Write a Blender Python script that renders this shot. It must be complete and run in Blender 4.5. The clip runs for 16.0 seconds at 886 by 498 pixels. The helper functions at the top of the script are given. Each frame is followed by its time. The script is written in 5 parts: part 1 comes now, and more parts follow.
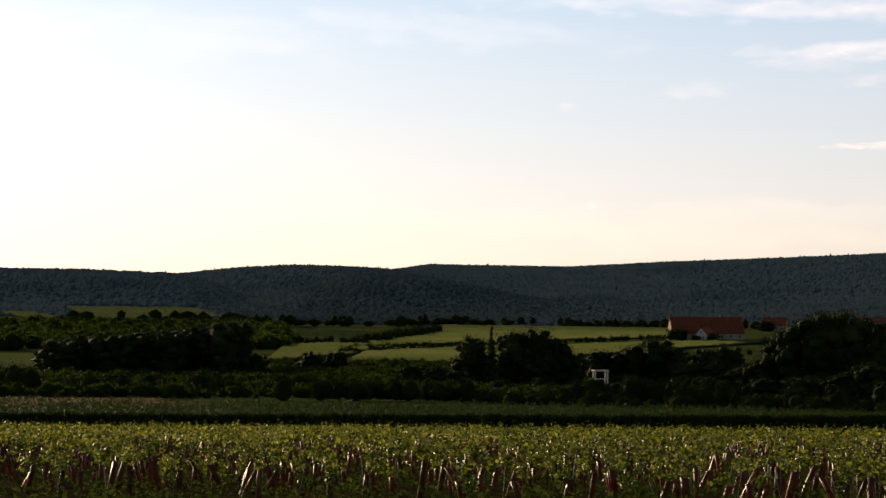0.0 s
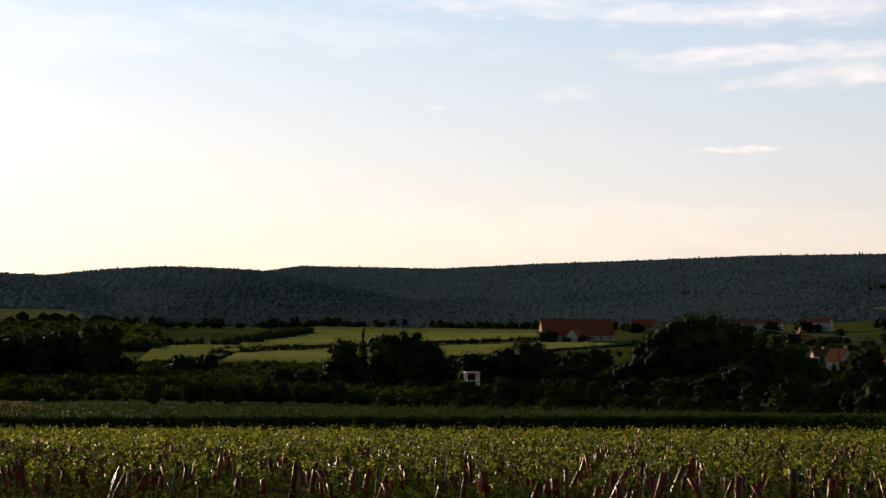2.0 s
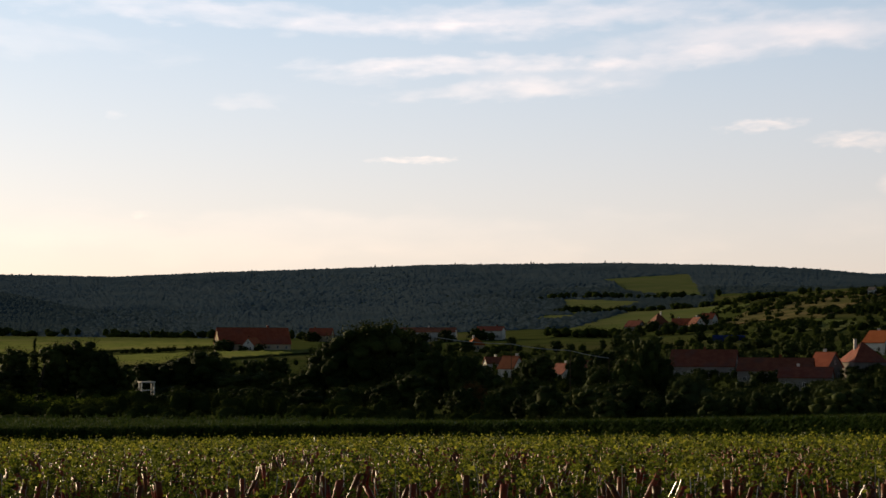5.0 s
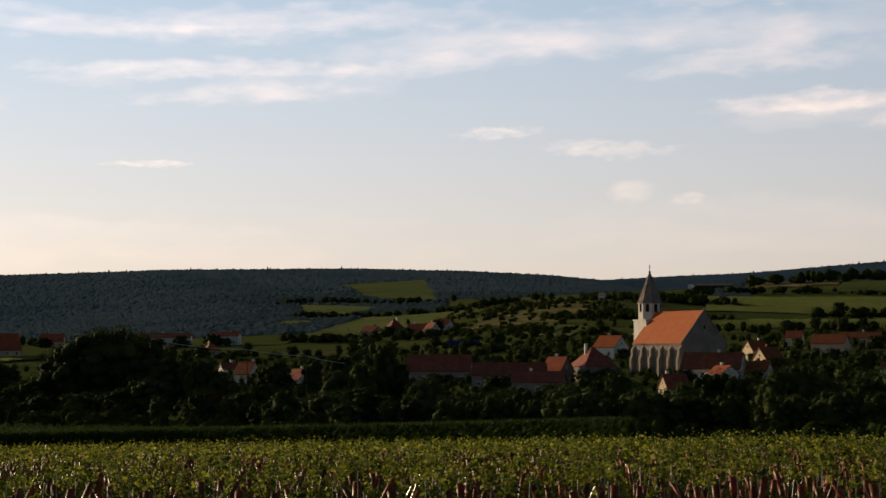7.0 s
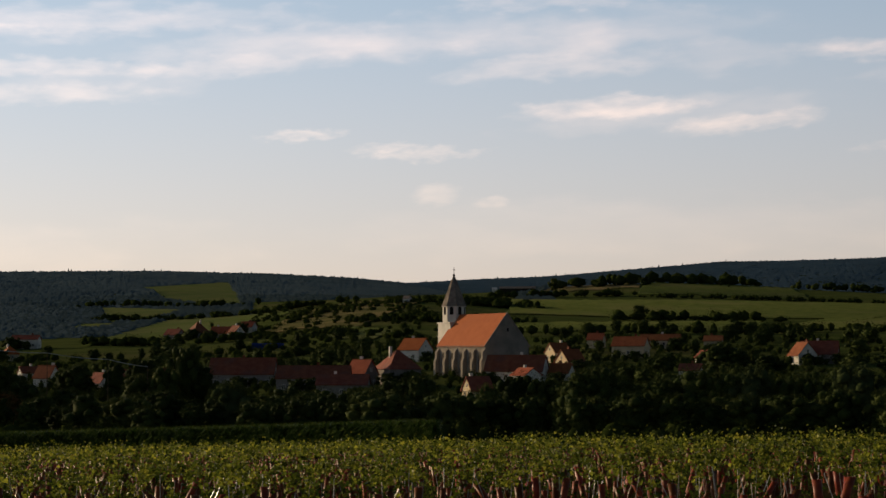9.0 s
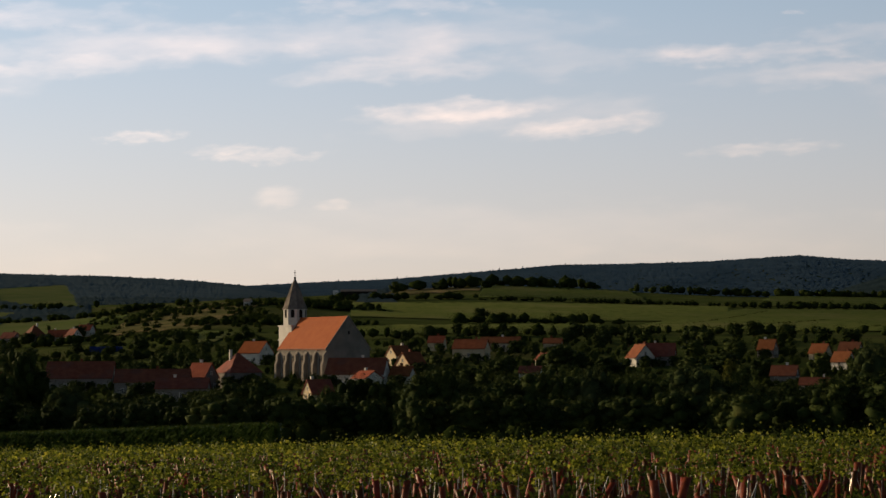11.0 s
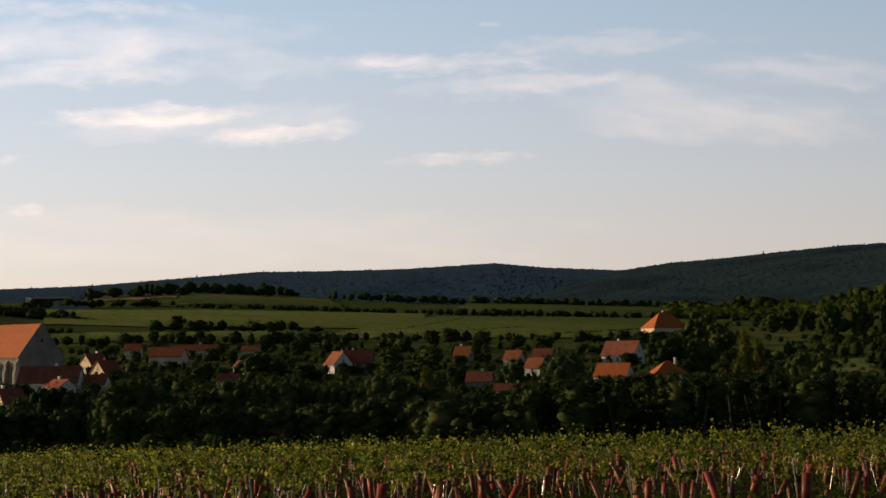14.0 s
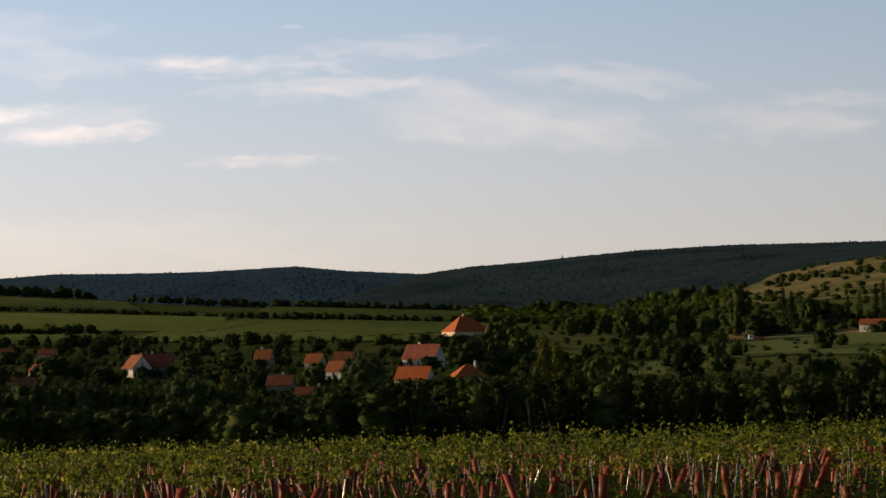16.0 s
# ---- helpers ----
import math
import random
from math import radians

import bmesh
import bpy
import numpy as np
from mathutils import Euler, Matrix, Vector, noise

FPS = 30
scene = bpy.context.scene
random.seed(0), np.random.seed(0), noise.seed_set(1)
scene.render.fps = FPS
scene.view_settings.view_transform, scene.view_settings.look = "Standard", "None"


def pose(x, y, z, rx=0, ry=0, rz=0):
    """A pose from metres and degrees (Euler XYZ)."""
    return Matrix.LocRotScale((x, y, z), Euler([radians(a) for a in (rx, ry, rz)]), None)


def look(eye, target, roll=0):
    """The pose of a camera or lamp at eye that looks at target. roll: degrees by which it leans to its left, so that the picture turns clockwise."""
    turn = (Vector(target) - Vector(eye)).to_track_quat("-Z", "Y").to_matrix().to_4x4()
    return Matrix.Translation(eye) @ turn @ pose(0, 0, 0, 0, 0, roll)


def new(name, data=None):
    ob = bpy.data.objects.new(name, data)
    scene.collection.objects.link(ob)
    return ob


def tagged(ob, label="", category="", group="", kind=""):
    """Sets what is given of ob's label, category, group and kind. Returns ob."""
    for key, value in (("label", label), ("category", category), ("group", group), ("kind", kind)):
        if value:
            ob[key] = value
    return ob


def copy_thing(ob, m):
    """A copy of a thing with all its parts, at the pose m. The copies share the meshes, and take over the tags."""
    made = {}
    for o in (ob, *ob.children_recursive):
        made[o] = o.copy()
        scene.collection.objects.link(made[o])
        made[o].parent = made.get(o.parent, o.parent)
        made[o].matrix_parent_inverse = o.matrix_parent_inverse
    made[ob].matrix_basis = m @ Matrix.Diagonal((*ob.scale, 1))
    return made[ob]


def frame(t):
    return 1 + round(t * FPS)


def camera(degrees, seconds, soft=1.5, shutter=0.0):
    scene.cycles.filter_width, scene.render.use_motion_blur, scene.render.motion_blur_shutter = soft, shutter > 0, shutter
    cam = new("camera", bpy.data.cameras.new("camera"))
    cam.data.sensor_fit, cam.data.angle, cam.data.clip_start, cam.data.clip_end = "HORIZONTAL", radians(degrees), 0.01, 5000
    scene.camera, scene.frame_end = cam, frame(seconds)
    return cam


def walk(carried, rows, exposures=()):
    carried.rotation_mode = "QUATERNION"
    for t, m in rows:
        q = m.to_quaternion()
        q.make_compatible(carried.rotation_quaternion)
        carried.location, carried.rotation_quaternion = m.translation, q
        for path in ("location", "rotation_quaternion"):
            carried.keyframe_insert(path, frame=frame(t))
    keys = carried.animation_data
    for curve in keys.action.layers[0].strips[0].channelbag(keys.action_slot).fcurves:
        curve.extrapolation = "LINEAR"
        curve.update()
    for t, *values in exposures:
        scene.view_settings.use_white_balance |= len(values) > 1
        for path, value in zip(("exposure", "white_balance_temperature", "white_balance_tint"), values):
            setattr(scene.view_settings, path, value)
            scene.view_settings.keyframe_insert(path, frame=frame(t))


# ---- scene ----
EYE = 1.7  # the tripod's height over the vineyard's headland

# ---- camera: a slow pan from one spot; rows of seconds, heading, pitch, roll in degrees ----
PAN = [
    (0, -23.379, 2.496, 0.394),
    (0.5, -22.671, 2.516, 0.445),
    (1, -21.829, 2.532, 0.385),
    (1.5, -20.741, 2.563, 0.377),
    (2, -19.559, 2.579, 0.334),
    (2.5, -18.077, 2.618, 0.295),
    (3, -16.593, 2.665, 0.354),
    (3.5, -14.827, 2.708, 0.261),
    (3.7, -14.236, 2.726, 0.240),
    (6, -5.890, 2.954, 0.089),
    (6.5, -3.766, 2.977, 0.059),
    (7, -2.090, 3.049, -0.009),
    (7.5, -0.551, 3.051, -0.022),
    (8, 1.199, 3.091, -0.084),
    (8.5, 2.877, 3.105, -0.135),
    (9, 3.730, 3.125, -0.136),
    (11.5, 9.740, 3.207, -0.348),
    (12, 10.986, 3.221, -0.389),
    (12.5, 12.652, 3.243, -0.374),
    (13, 14.319, 3.279, -0.448),
    (13.5, 15.622, 3.309, -0.503),
    (14, 17.458, 3.347, -0.555),
    (14.5, 18.881, 3.360, -0.588),
    (15, 20.216, 3.371, -0.599),
    (15.5, 21.683, 3.390, -0.662),
    (16, 23.379, 3.388, -0.622),
]


def panned(az, pitch, roll):
    return pose(0, 0, EYE, 0, 0, -az) @ pose(0, 0, 0, 90 + pitch) @ pose(0, 0, 0, 0, 0, roll)


cam = camera(25.97, 16.0)
walk(cam, [(t, panned(a, p, r)) for t, a, p, r in PAN],
     [(0, 0.08), (3, 0.06), (6.5, -0.02), (9, -0.12), (11.5, -0.02), (12.5, 0.04), (14, 0.15), (16, 0.18)])

# ---- world and sun: low evening sun, ahead and to the left ----
SUN_AZ, SUN_EL = -55.0, 13.0
scene.view_settings.exposure = EXPOSURE = 0.0
world = bpy.data.worlds.new("evening_sky")
scene.world = world
world.use_nodes = True
wn = world.node_tree.nodes
sky = wn.new("ShaderNodeTexSky")
sky.sky_type, sky.sun_disc = "NISHITA", False
sky.sun_elevation, sky.sun_rotation = radians(SUN_EL), radians(SUN_AZ)
sky.air_density, sky.dust_density, sky.ozone_density = 1.0, 0.8, 1.5
wn["Background"].inputs["Strength"].default_value = 0.035
world.node_tree.links.new(sky.outputs["Color"], wn["Background"].inputs["Color"])

sun = new("sun", bpy.data.lights.new("sun", "SUN"))
sun.data.energy, sun.data.angle, sun.data.color = 4.6, radians(0.6), (1.0, 0.76, 0.46)
sun_dir = Vector((math.sin(radians(SUN_AZ)) * math.cos(radians(SUN_EL)), math.cos(radians(SUN_AZ)) * math.cos(radians(SUN_EL)), math.sin(radians(SUN_EL))))
sun.matrix_world = look(sun_dir * 300, (0, 0, 0))

# ---- materials ----
def material(name, base, second, scale=1.0, rough=0.8, detail=4.0, bump=0.0, bump_scale=None, per_object=0.0, per_island=0.0,
             translucent=0.0, coords="Object", third=None, third_scale=0.1, metal=0.0, spread=(0.35, 0.65), stretch=(1, 1, 1), spec=0.0, even=0.0):
    """A procedural surface: two colours mixed by noise, a large-scale third one, relief, and variation from piece to piece."""
    m = bpy.data.materials.new(name)
    m.use_nodes = True
    n, link = m.node_tree.nodes, m.node_tree.links.new
    bsdf = n["Principled BSDF"]
    bsdf.inputs["Roughness"].default_value, bsdf.inputs["Metallic"].default_value = rough, metal
    bsdf.inputs["Specular IOR Level"].default_value = spec
    tc = n.new("ShaderNodeTexCoord")
    mp = n.new("ShaderNodeMapping")
    mp.inputs["Scale"].default_value = stretch
    link(tc.outputs[coords], mp.inputs["Vector"])

    def mix_rgb(a, b, sc, lo, hi):
        t = n.new("ShaderNodeTexNoise")
        t.inputs["Scale"].default_value, t.inputs["Detail"].default_value = sc, detail
        link(mp.outputs["Vector"], t.inputs["Vector"])
        r = n.new("ShaderNodeMapRange")
        r.inputs["From Min"].default_value, r.inputs["From Max"].default_value = lo, hi
        link(t.outputs["Fac"], r.inputs["Value"])
        x = n.new("ShaderNodeMixRGB")
        link(r.outputs["Result"], x.inputs["Fac"])
        for sock, v in ((x.inputs["Color1"], a), (x.inputs["Color2"], b)):
            if isinstance(v, tuple):
                sock.default_value = (*v, 1)
            else:
                link(v, sock)
        return x.outputs["Color"], t

    colour, tex = mix_rgb(base, second, scale, *spread)
    if third:
        colour, _ = mix_rgb(colour, third, third_scale, 0.5, 0.72)
    for amount, node, out in ((per_object, "ShaderNodeObjectInfo", "Random"), (per_island, "ShaderNodeNewGeometry", "Random Per Island")):
        if amount:
            src = n.new(node)
            hsv = n.new("ShaderNodeHueSaturation")
            r = n.new("ShaderNodeMapRange")
            r.inputs["To Min"].default_value, r.inputs["To Max"].default_value = 1 - amount, 1 + amount
            link(src.outputs[out], r.inputs["Value"])
            link(r.outputs["Result"], hsv.inputs["Value"])
            h = n.new("ShaderNodeMapRange")
            h.inputs["To Min"].default_value, h.inputs["To Max"].default_value = 0.5 + 0.035 * amount, 0.5 - 0.05 * amount
            link(src.outputs[out], h.inputs["Value"])
            link(h.outputs["Result"], hsv.inputs["Hue"])
            link(colour, hsv.inputs["Color"])
            colour = hsv.outputs["Color"]
    link(colour, bsdf.inputs["Base Color"])
    if bump:
        b = n.new("ShaderNodeBump")
        b.inputs["Strength"].default_value, b.inputs["Distance"].default_value = min(1.0, bump), 0.05
        if bump_scale:
            t = n.new("ShaderNodeTexNoise")
            t.inputs["Scale"].default_value, t.inputs["Detail"].default_value = bump_scale, 5
            link(mp.outputs["Vector"], t.inputs["Vector"])
            tex = t
        link(tex.outputs["Fac"], b.inputs["Height"])
        link(b.outputs["Normal"], bsdf.inputs["Normal"])
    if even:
        # normals bent towards one fixed tilt, evening out sun and shade over the canopy
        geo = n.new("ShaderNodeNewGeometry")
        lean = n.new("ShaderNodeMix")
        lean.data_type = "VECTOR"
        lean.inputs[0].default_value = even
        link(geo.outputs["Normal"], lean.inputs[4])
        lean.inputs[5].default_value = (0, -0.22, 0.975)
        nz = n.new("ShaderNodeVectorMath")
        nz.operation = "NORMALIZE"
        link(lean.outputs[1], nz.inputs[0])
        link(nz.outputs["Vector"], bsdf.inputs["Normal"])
    if translucent:
        tr = n.new("ShaderNodeBsdfTranslucent")
        link(colour, tr.inputs["Color"])
        mx = n.new("ShaderNodeMixShader")
        mx.inputs["Fac"].default_value = translucent
        link(bsdf.outputs["BSDF"], mx.inputs[1])
        link(tr.outputs["BSDF"], mx.inputs[2])
        link(mx.outputs["Shader"], n["Material Output"].inputs["Surface"])
    return m


M = {
    "ground": material("meadow_ground", (0.045, 0.062, 0.018), (0.07, 0.085, 0.026), 0.05, 0.95, bump=0.6, bump_scale=0.6, third=(0.085, 0.085, 0.035), third_scale=0.008),
    "soil": material("vineyard_soil", (0.024, 0.022, 0.009), (0.045, 0.032, 0.017), 0.8, 0.95, bump=0.8, bump_scale=6, third=(0.025, 0.038, 0.008), third_scale=0.25),
    "vineyard": material("far_vineyard", (0.050, 0.076, 0.022), (0.115, 0.150, 0.042), 0.09, 0.9, stretch=(0.14, 1, 1), bump=0.7, bump_scale=0.4, third=(0.108, 0.135, 0.045), third_scale=0.012),
    "dry": material("dry_grass", (0.22, 0.165, 0.085), (0.09, 0.095, 0.035), 0.06, 0.95, bump=0.7, bump_scale=0.4, third=(0.08, 0.09, 0.035), third_scale=0.012),
    "meadow": material("mown_meadow", (0.085, 0.112, 0.040), (0.120, 0.130, 0.052), 0.03, 0.95, bump=0.5, bump_scale=0.5, third=(0.09, 0.12, 0.03), third_scale=0.01),
    "stubble": material("stubble", (0.20, 0.13, 0.065), (0.15, 0.10, 0.05), 0.15, 0.95, bump=0.5, bump_scale=1.0),
    # haze painted in: hillside canopies are bluer and paler than their leaves
    "forest": material("hazed_canopy", (0.090, 0.126, 0.140), (0.112, 0.144, 0.146), 0.02, 0.9, per_island=0.05, even=0.95, third=(0.066, 0.096, 0.110), third_scale=0.007),
    "forest_near": material("hazed_near_canopy", (0.062, 0.090, 0.096), (0.082, 0.108, 0.104), 0.02, 0.9, per_island=0.05, even=0.95, third=(0.050, 0.074, 0.082), third_scale=0.008),
    "forest_less_haze": material("less_hazed_canopy", (0.056, 0.086, 0.088), (0.078, 0.106, 0.098), 0.02, 0.9, per_island=0.05, even=0.95, third=(0.036, 0.056, 0.060), third_scale=0.008),
    "forest_far": material("hazed_far_canopy", (0.062, 0.098, 0.124), (0.076, 0.112, 0.134), 0.02, 0.9, per_island=0.05, even=0.95, third=(0.044, 0.072, 0.092), third_scale=0.006),
    "vine_row": material("far_vine_foliage", (0.085, 0.112, 0.034), (0.125, 0.145, 0.045), 0.15, 0.85, translucent=0.45, third=(0.14, 0.145, 0.06), third_scale=0.02),
    "leaf": material("tree_leaves", (0.019, 0.033, 0.008), (0.034, 0.049, 0.012), 1.3, 0.75, per_object=0.35, per_island=0.3, translucent=0.12, spec=0.03, third=(0.038, 0.046, 0.012), third_scale=0.3),
    "hedge_leaf": material("hedge_leaves", (0.018, 0.029, 0.007), (0.033, 0.043, 0.012), 0.3, 0.75, per_island=0.2, translucent=0.12),
    "weed": material("weeds", (0.030, 0.052, 0.008), (0.055, 0.075, 0.014), 0.5, 0.8, per_island=0.4, translucent=0.4),
    "leaf_yellow": material("yellowing_leaves", (0.10, 0.095, 0.022), (0.06, 0.075, 0.018), 0.9, 0.7, per_island=0.2, translucent=0.2),
    "leaf_rust": material("rust_brown_leaves", (0.14, 0.06, 0.02), (0.08, 0.06, 0.02), 0.6, 0.7, per_island=0.3, translucent=0.25),
    "leaf_grey": material("willow_leaves", (0.034, 0.048, 0.019), (0.048, 0.062, 0.025), 0.9, 0.7, per_island=0.2, translucent=0.16),
    "bark": material("bark", (0.04, 0.032, 0.024), (0.065, 0.052, 0.04), 3, 0.9, bump=0.6, stretch=(1, 1, 0.2)),
    "vine_leaf": material("vine_leaves", (0.036, 0.062, 0.008), (0.20, 0.225, 0.026), 3, 0.45, per_island=0.7, per_object=0.15, translucent=0.5, spec=0.09),
    "corn_leaf": material("maize_leaves", (0.028, 0.058, 0.008), (0.045, 0.078, 0.012), 1, 0.5, per_island=0.35, translucent=0.28, spec=0.05),
    "tassel": material("maize_tassels", (0.06, 0.08, 0.02), (0.05, 0.068, 0.016), 2, 0.8, per_island=0.3, translucent=0.3),
    "tube": material("brown_grow_tube", (0.14, 0.041, 0.014), (0.26, 0.076, 0.025), 6, 0.42, per_object=0.45, spec=0.22, translucent=0.3),
    "tube_far": material("brown_grow_tube_far", (0.14, 0.041, 0.014), (0.26, 0.076, 0.025), 6, 0.42, per_island=0.45, spec=0.22, translucent=0.3),
    "stake": material("steel_stake", (0.45, 0.42, 0.38), (0.30, 0.26, 0.22), 9, 0.35, metal=0.6, spec=0.5),
    "tile": material("red_roof_tiles", (0.21, 0.058, 0.022), (0.28, 0.085, 0.033), 0.6, 0.75, per_object=0.25, third=(0.19, 0.065, 0.035), third_scale=0.15, bump=0.4, bump_scale=4, spec=0.15),
    "tile_orange": material("bright_orange_roof_tiles", (0.32, 0.080, 0.020), (0.37, 0.10, 0.028), 0.5, 0.75, per_object=0.05, third=(0.31, 0.085, 0.028), third_scale=0.12, bump=0.3, bump_scale=4, spec=0.15),
    "tile_dark": material("old_brown_roof_tiles", (0.15, 0.045, 0.024), (0.20, 0.068, 0.036), 0.6, 0.8, per_object=0.2, third=(0.13, 0.06, 0.045), third_scale=0.2, bump=0.4, bump_scale=4, spec=0.15),
    "slate": material("grey_shingles", (0.16, 0.135, 0.115), (0.24, 0.20, 0.165), 0.9, 0.8, bump=0.5, bump_scale=3, third=(0.11, 0.10, 0.09), third_scale=0.35),
    "stone": material("weathered_church_render", (0.27, 0.235, 0.20), (0.20, 0.175, 0.15), 0.35, 0.9, third=(0.22, 0.19, 0.16), third_scale=0.12, bump=0.4, bump_scale=2),
    "white": material("white_render", (0.66, 0.62, 0.56), (0.56, 0.52, 0.46), 0.4, 0.9, per_object=0.08, third=(0.52, 0.49, 0.44), third_scale=0.2),
    "cream": material("cream_render", (0.60, 0.48, 0.32), (0.52, 0.41, 0.27), 0.5, 0.9, per_object=0.15, third=(0.44, 0.36, 0.26), third_scale=0.2),
    "grey_wall": material("grey_render", (0.24, 0.22, 0.20), (0.19, 0.17, 0.16), 0.5, 0.9, per_object=0.15, third=(0.20, 0.18, 0.17), third_scale=0.2),
    "glass": material("dark_window_glass", (0.02, 0.022, 0.025), (0.03, 0.03, 0.035), 1, 0.08, spec=0.5),
    "dark": material("dark_opening", (0.015, 0.014, 0.013), (0.03, 0.027, 0.025), 1, 0.9),
    "wood": material("weathered_wood", (0.16, 0.11, 0.07), (0.22, 0.16, 0.11), 2, 0.85, stretch=(1, 1, 0.2)),
    "metal_roof": material("pale_sheet_metal", (0.50, 0.50, 0.50), (0.40, 0.41, 0.42), 0.5, 0.45, metal=0.2, spec=0.5),
    "blue": material("blue_tarpaulin", (0.012, 0.028, 0.11), (0.016, 0.034, 0.13), 1, 0.6),
    "paint_white": material("white_car_paint", (0.75, 0.75, 0.75), (0.70, 0.70, 0.70), 3, 0.25, spec=0.5),
    "paint_red": material("dull_red_paint", (0.30, 0.04, 0.03), (0.24, 0.04, 0.03), 3, 0.35, spec=0.5),
    "rubber": material("black_rubber", (0.02, 0.02, 0.02), (0.03, 0.03, 0.03), 6, 0.8),
}

# ---- the lie of the land ----
AZ = np.array([-38, -25, -15, -5, 3, 10, 18, 27, 38.0])          # headings, degrees
REACH = np.array([260, 400, 570, 800, 1100, 1500, 1900.0])        # metres out
RISE = np.array([                                                 # slope angle seen from the headland, degrees
    [-2.1, -1.3, -0.95, -0.35, 0.30, 0.75, 1.1],
    [-2.1, -1.35, -0.85, -0.25, 0.15, 0.60, 0.9],
    [-2.2, -1.6, -0.95, -0.15, 0.20, 0.55, 0.9],
    [-3.0, -2.1, -1.2, -0.2, 0.55, 1.2, 1.7],
    [-3.2, -2.1, -0.70, 0.3, 1.55, 1.75, 1.6],
    [-3.2, -2.1, -0.75, 0.5, 1.2, 2.08, 1.6],
    [-3.3, -2.2, -0.9, 0.45, 1.05, 1.70, 1.5],
    [-3.2, -2.0, -0.9, 0.2, 0.85, 1.45, 1.5],
    [-2.9, -1.5, -0.6, 0.45, 1.65, 2.6, 3.0]])
EDGE_AZ, EDGE_D = [-38, -10, 4, 18, 38], [182, 150, 112, 76, 60]  # the planted field's far edge
# wooded ridges: distance, length of the front slope, headings, crest angles
RIDGES = [
    (1900, 500, [-60, -36.4, -33.9, -31.5, -30.1, -29.1, -27.5], [1.8, 1.62, 1.62, 1.54, 1.25, 0.8, 0.2]),
    (2400, 600, [-60, -33, -31, -29.5, -27.8, -25.8, -23, -20, -17], [1.3, 1.4, 1.58, 1.75, 1.85, 1.8, 1.6, 1.0, 0.3]),
    (1800, 450, [-31, -29, -28.1, -25.8, -23.8, -22.3, -20.6, -18.4, -16.7, -15], [0.3, 0.75, 1.05, 1.58, 1.48, 1.25, 0.88, 0.55, 0.35, 0.1]),
    (2700, 1000, [-60, -27, -23.8, -19.7, -16.4, -13, -10.3, -4.6, -1.4, 0.9, 2.5, 4, 7], [1.2, 1.4, 1.88, 1.83, 2.0, 2.12, 2.23, 2.27, 2.2, 2.09, 1.93, 1.6, 0.8]),
    (3500, 1100, [0, 2.5, 4.9, 7, 9.5, 11.9, 14, 16.3, 19, 20.5, 22.6, 26, 32], [1.8, 1.95, 2.07, 2.15, 2.35, 2.54, 2.56, 2.6, 2.75, 2.6, 2.5, 2.4, 2.2]),
    (2600, 900, [18, 20.5, 22.7, 24.2, 25.9, 27.5, 29.3, 32, 36.4, 60], [0.8, 1.8, 2.45, 2.66, 2.78, 2.94, 3.08, 3.18, 3.15, 2.9]),
]


def smooth(x):
    x = np.clip(x, 0.0, 1.0)
    return x * x * (3 - 2 * x)


def ground_z(az, d):
    """Height of the ground at a heading (degrees) and distance; numpy arrays or numbers."""
    az, d = np.broadcast_arrays(np.asarray(az, float), np.asarray(d, float))
    a = np.clip(az, -60, 60)
    plane = d * (-0.04 * np.cos(np.radians(az)) + 0.02 * np.sin(np.radians(az)))
    # rolling slopes between the field and the hills
    aa, dd = np.clip(a, AZ[0], AZ[-1]), np.clip(d, REACH[0], REACH[-1])
    i = np.clip(np.searchsorted(AZ, aa) - 1, 0, len(AZ) - 2)
    j = np.clip(np.searchsorted(REACH, dd) - 1, 0, len(REACH) - 2)
    u = smooth((aa - AZ[i]) / (AZ[i + 1] - AZ[i])) * 0.5 + 0.5 * (aa - AZ[i]) / (AZ[i + 1] - AZ[i])
    v = np.log(dd / REACH[j]) / np.log(REACH[j + 1] / REACH[j])
    rise = (RISE[i, j] * (1 - u) + RISE[i + 1, j] * u) * (1 - v) + (RISE[i, j + 1] * (1 - u) + RISE[i + 1, j + 1] * u) * v
    rolling = EYE + np.minimum(d, REACH[-1]) * np.tan(np.radians(rise))
    edge = np.interp(a, EDGE_AZ, EDGE_D) + 12
    t = smooth((d - edge) / np.maximum(262 - edge, 1))
    z = plane * (1 - t) + rolling * t
    base = z
    for D, front, azs, els in RIDGES:
        crest = EYE + D * np.tan(np.radians(np.interp(a, azs, els, left=-3, right=-3) + 0.08))
        f = np.where(d < D, smooth((d - D + front) / front), 1 - 0.4 * smooth((d - D) / 900))
        h = base * (1 - f) + crest * f
        z = np.where(d > D - front, np.maximum(z, h), z)
    return z


def polar(az, d):
    return d * math.sin(radians(az)), d * math.cos(radians(az))


def spot(az, d, lift=0.0):
    """The place on the ground at a heading and distance."""
    x, y = polar(az, d)
    return Vector((x, y, float(ground_z(az, d)) + lift))


def zat(x, y):
    return ground_z(np.degrees(np.arctan2(x, y)), np.hypot(x, y))

# ---- builders ----
def mesh_object(name, verts, faces, mat, parent=None, smooth_shade=False):
    me = bpy.data.meshes.new(name)
    me.from_pydata([tuple(v) for v in verts], [], [tuple(f) for f in faces])
    if mat:
        me.materials.append(mat)
    if smooth_shade:
        me.polygons.foreach_set("use_smooth", np.ones(len(me.polygons), bool))
    me.update()
    ob = new(name, me)
    if parent:
        ob.parent = parent
    return ob


def array_mesh(name, verts, faces, mat, smooth_shade=False):
    """A mesh from numpy arrays of vertices and equal-sized faces."""
    me = bpy.data.meshes.new(name)
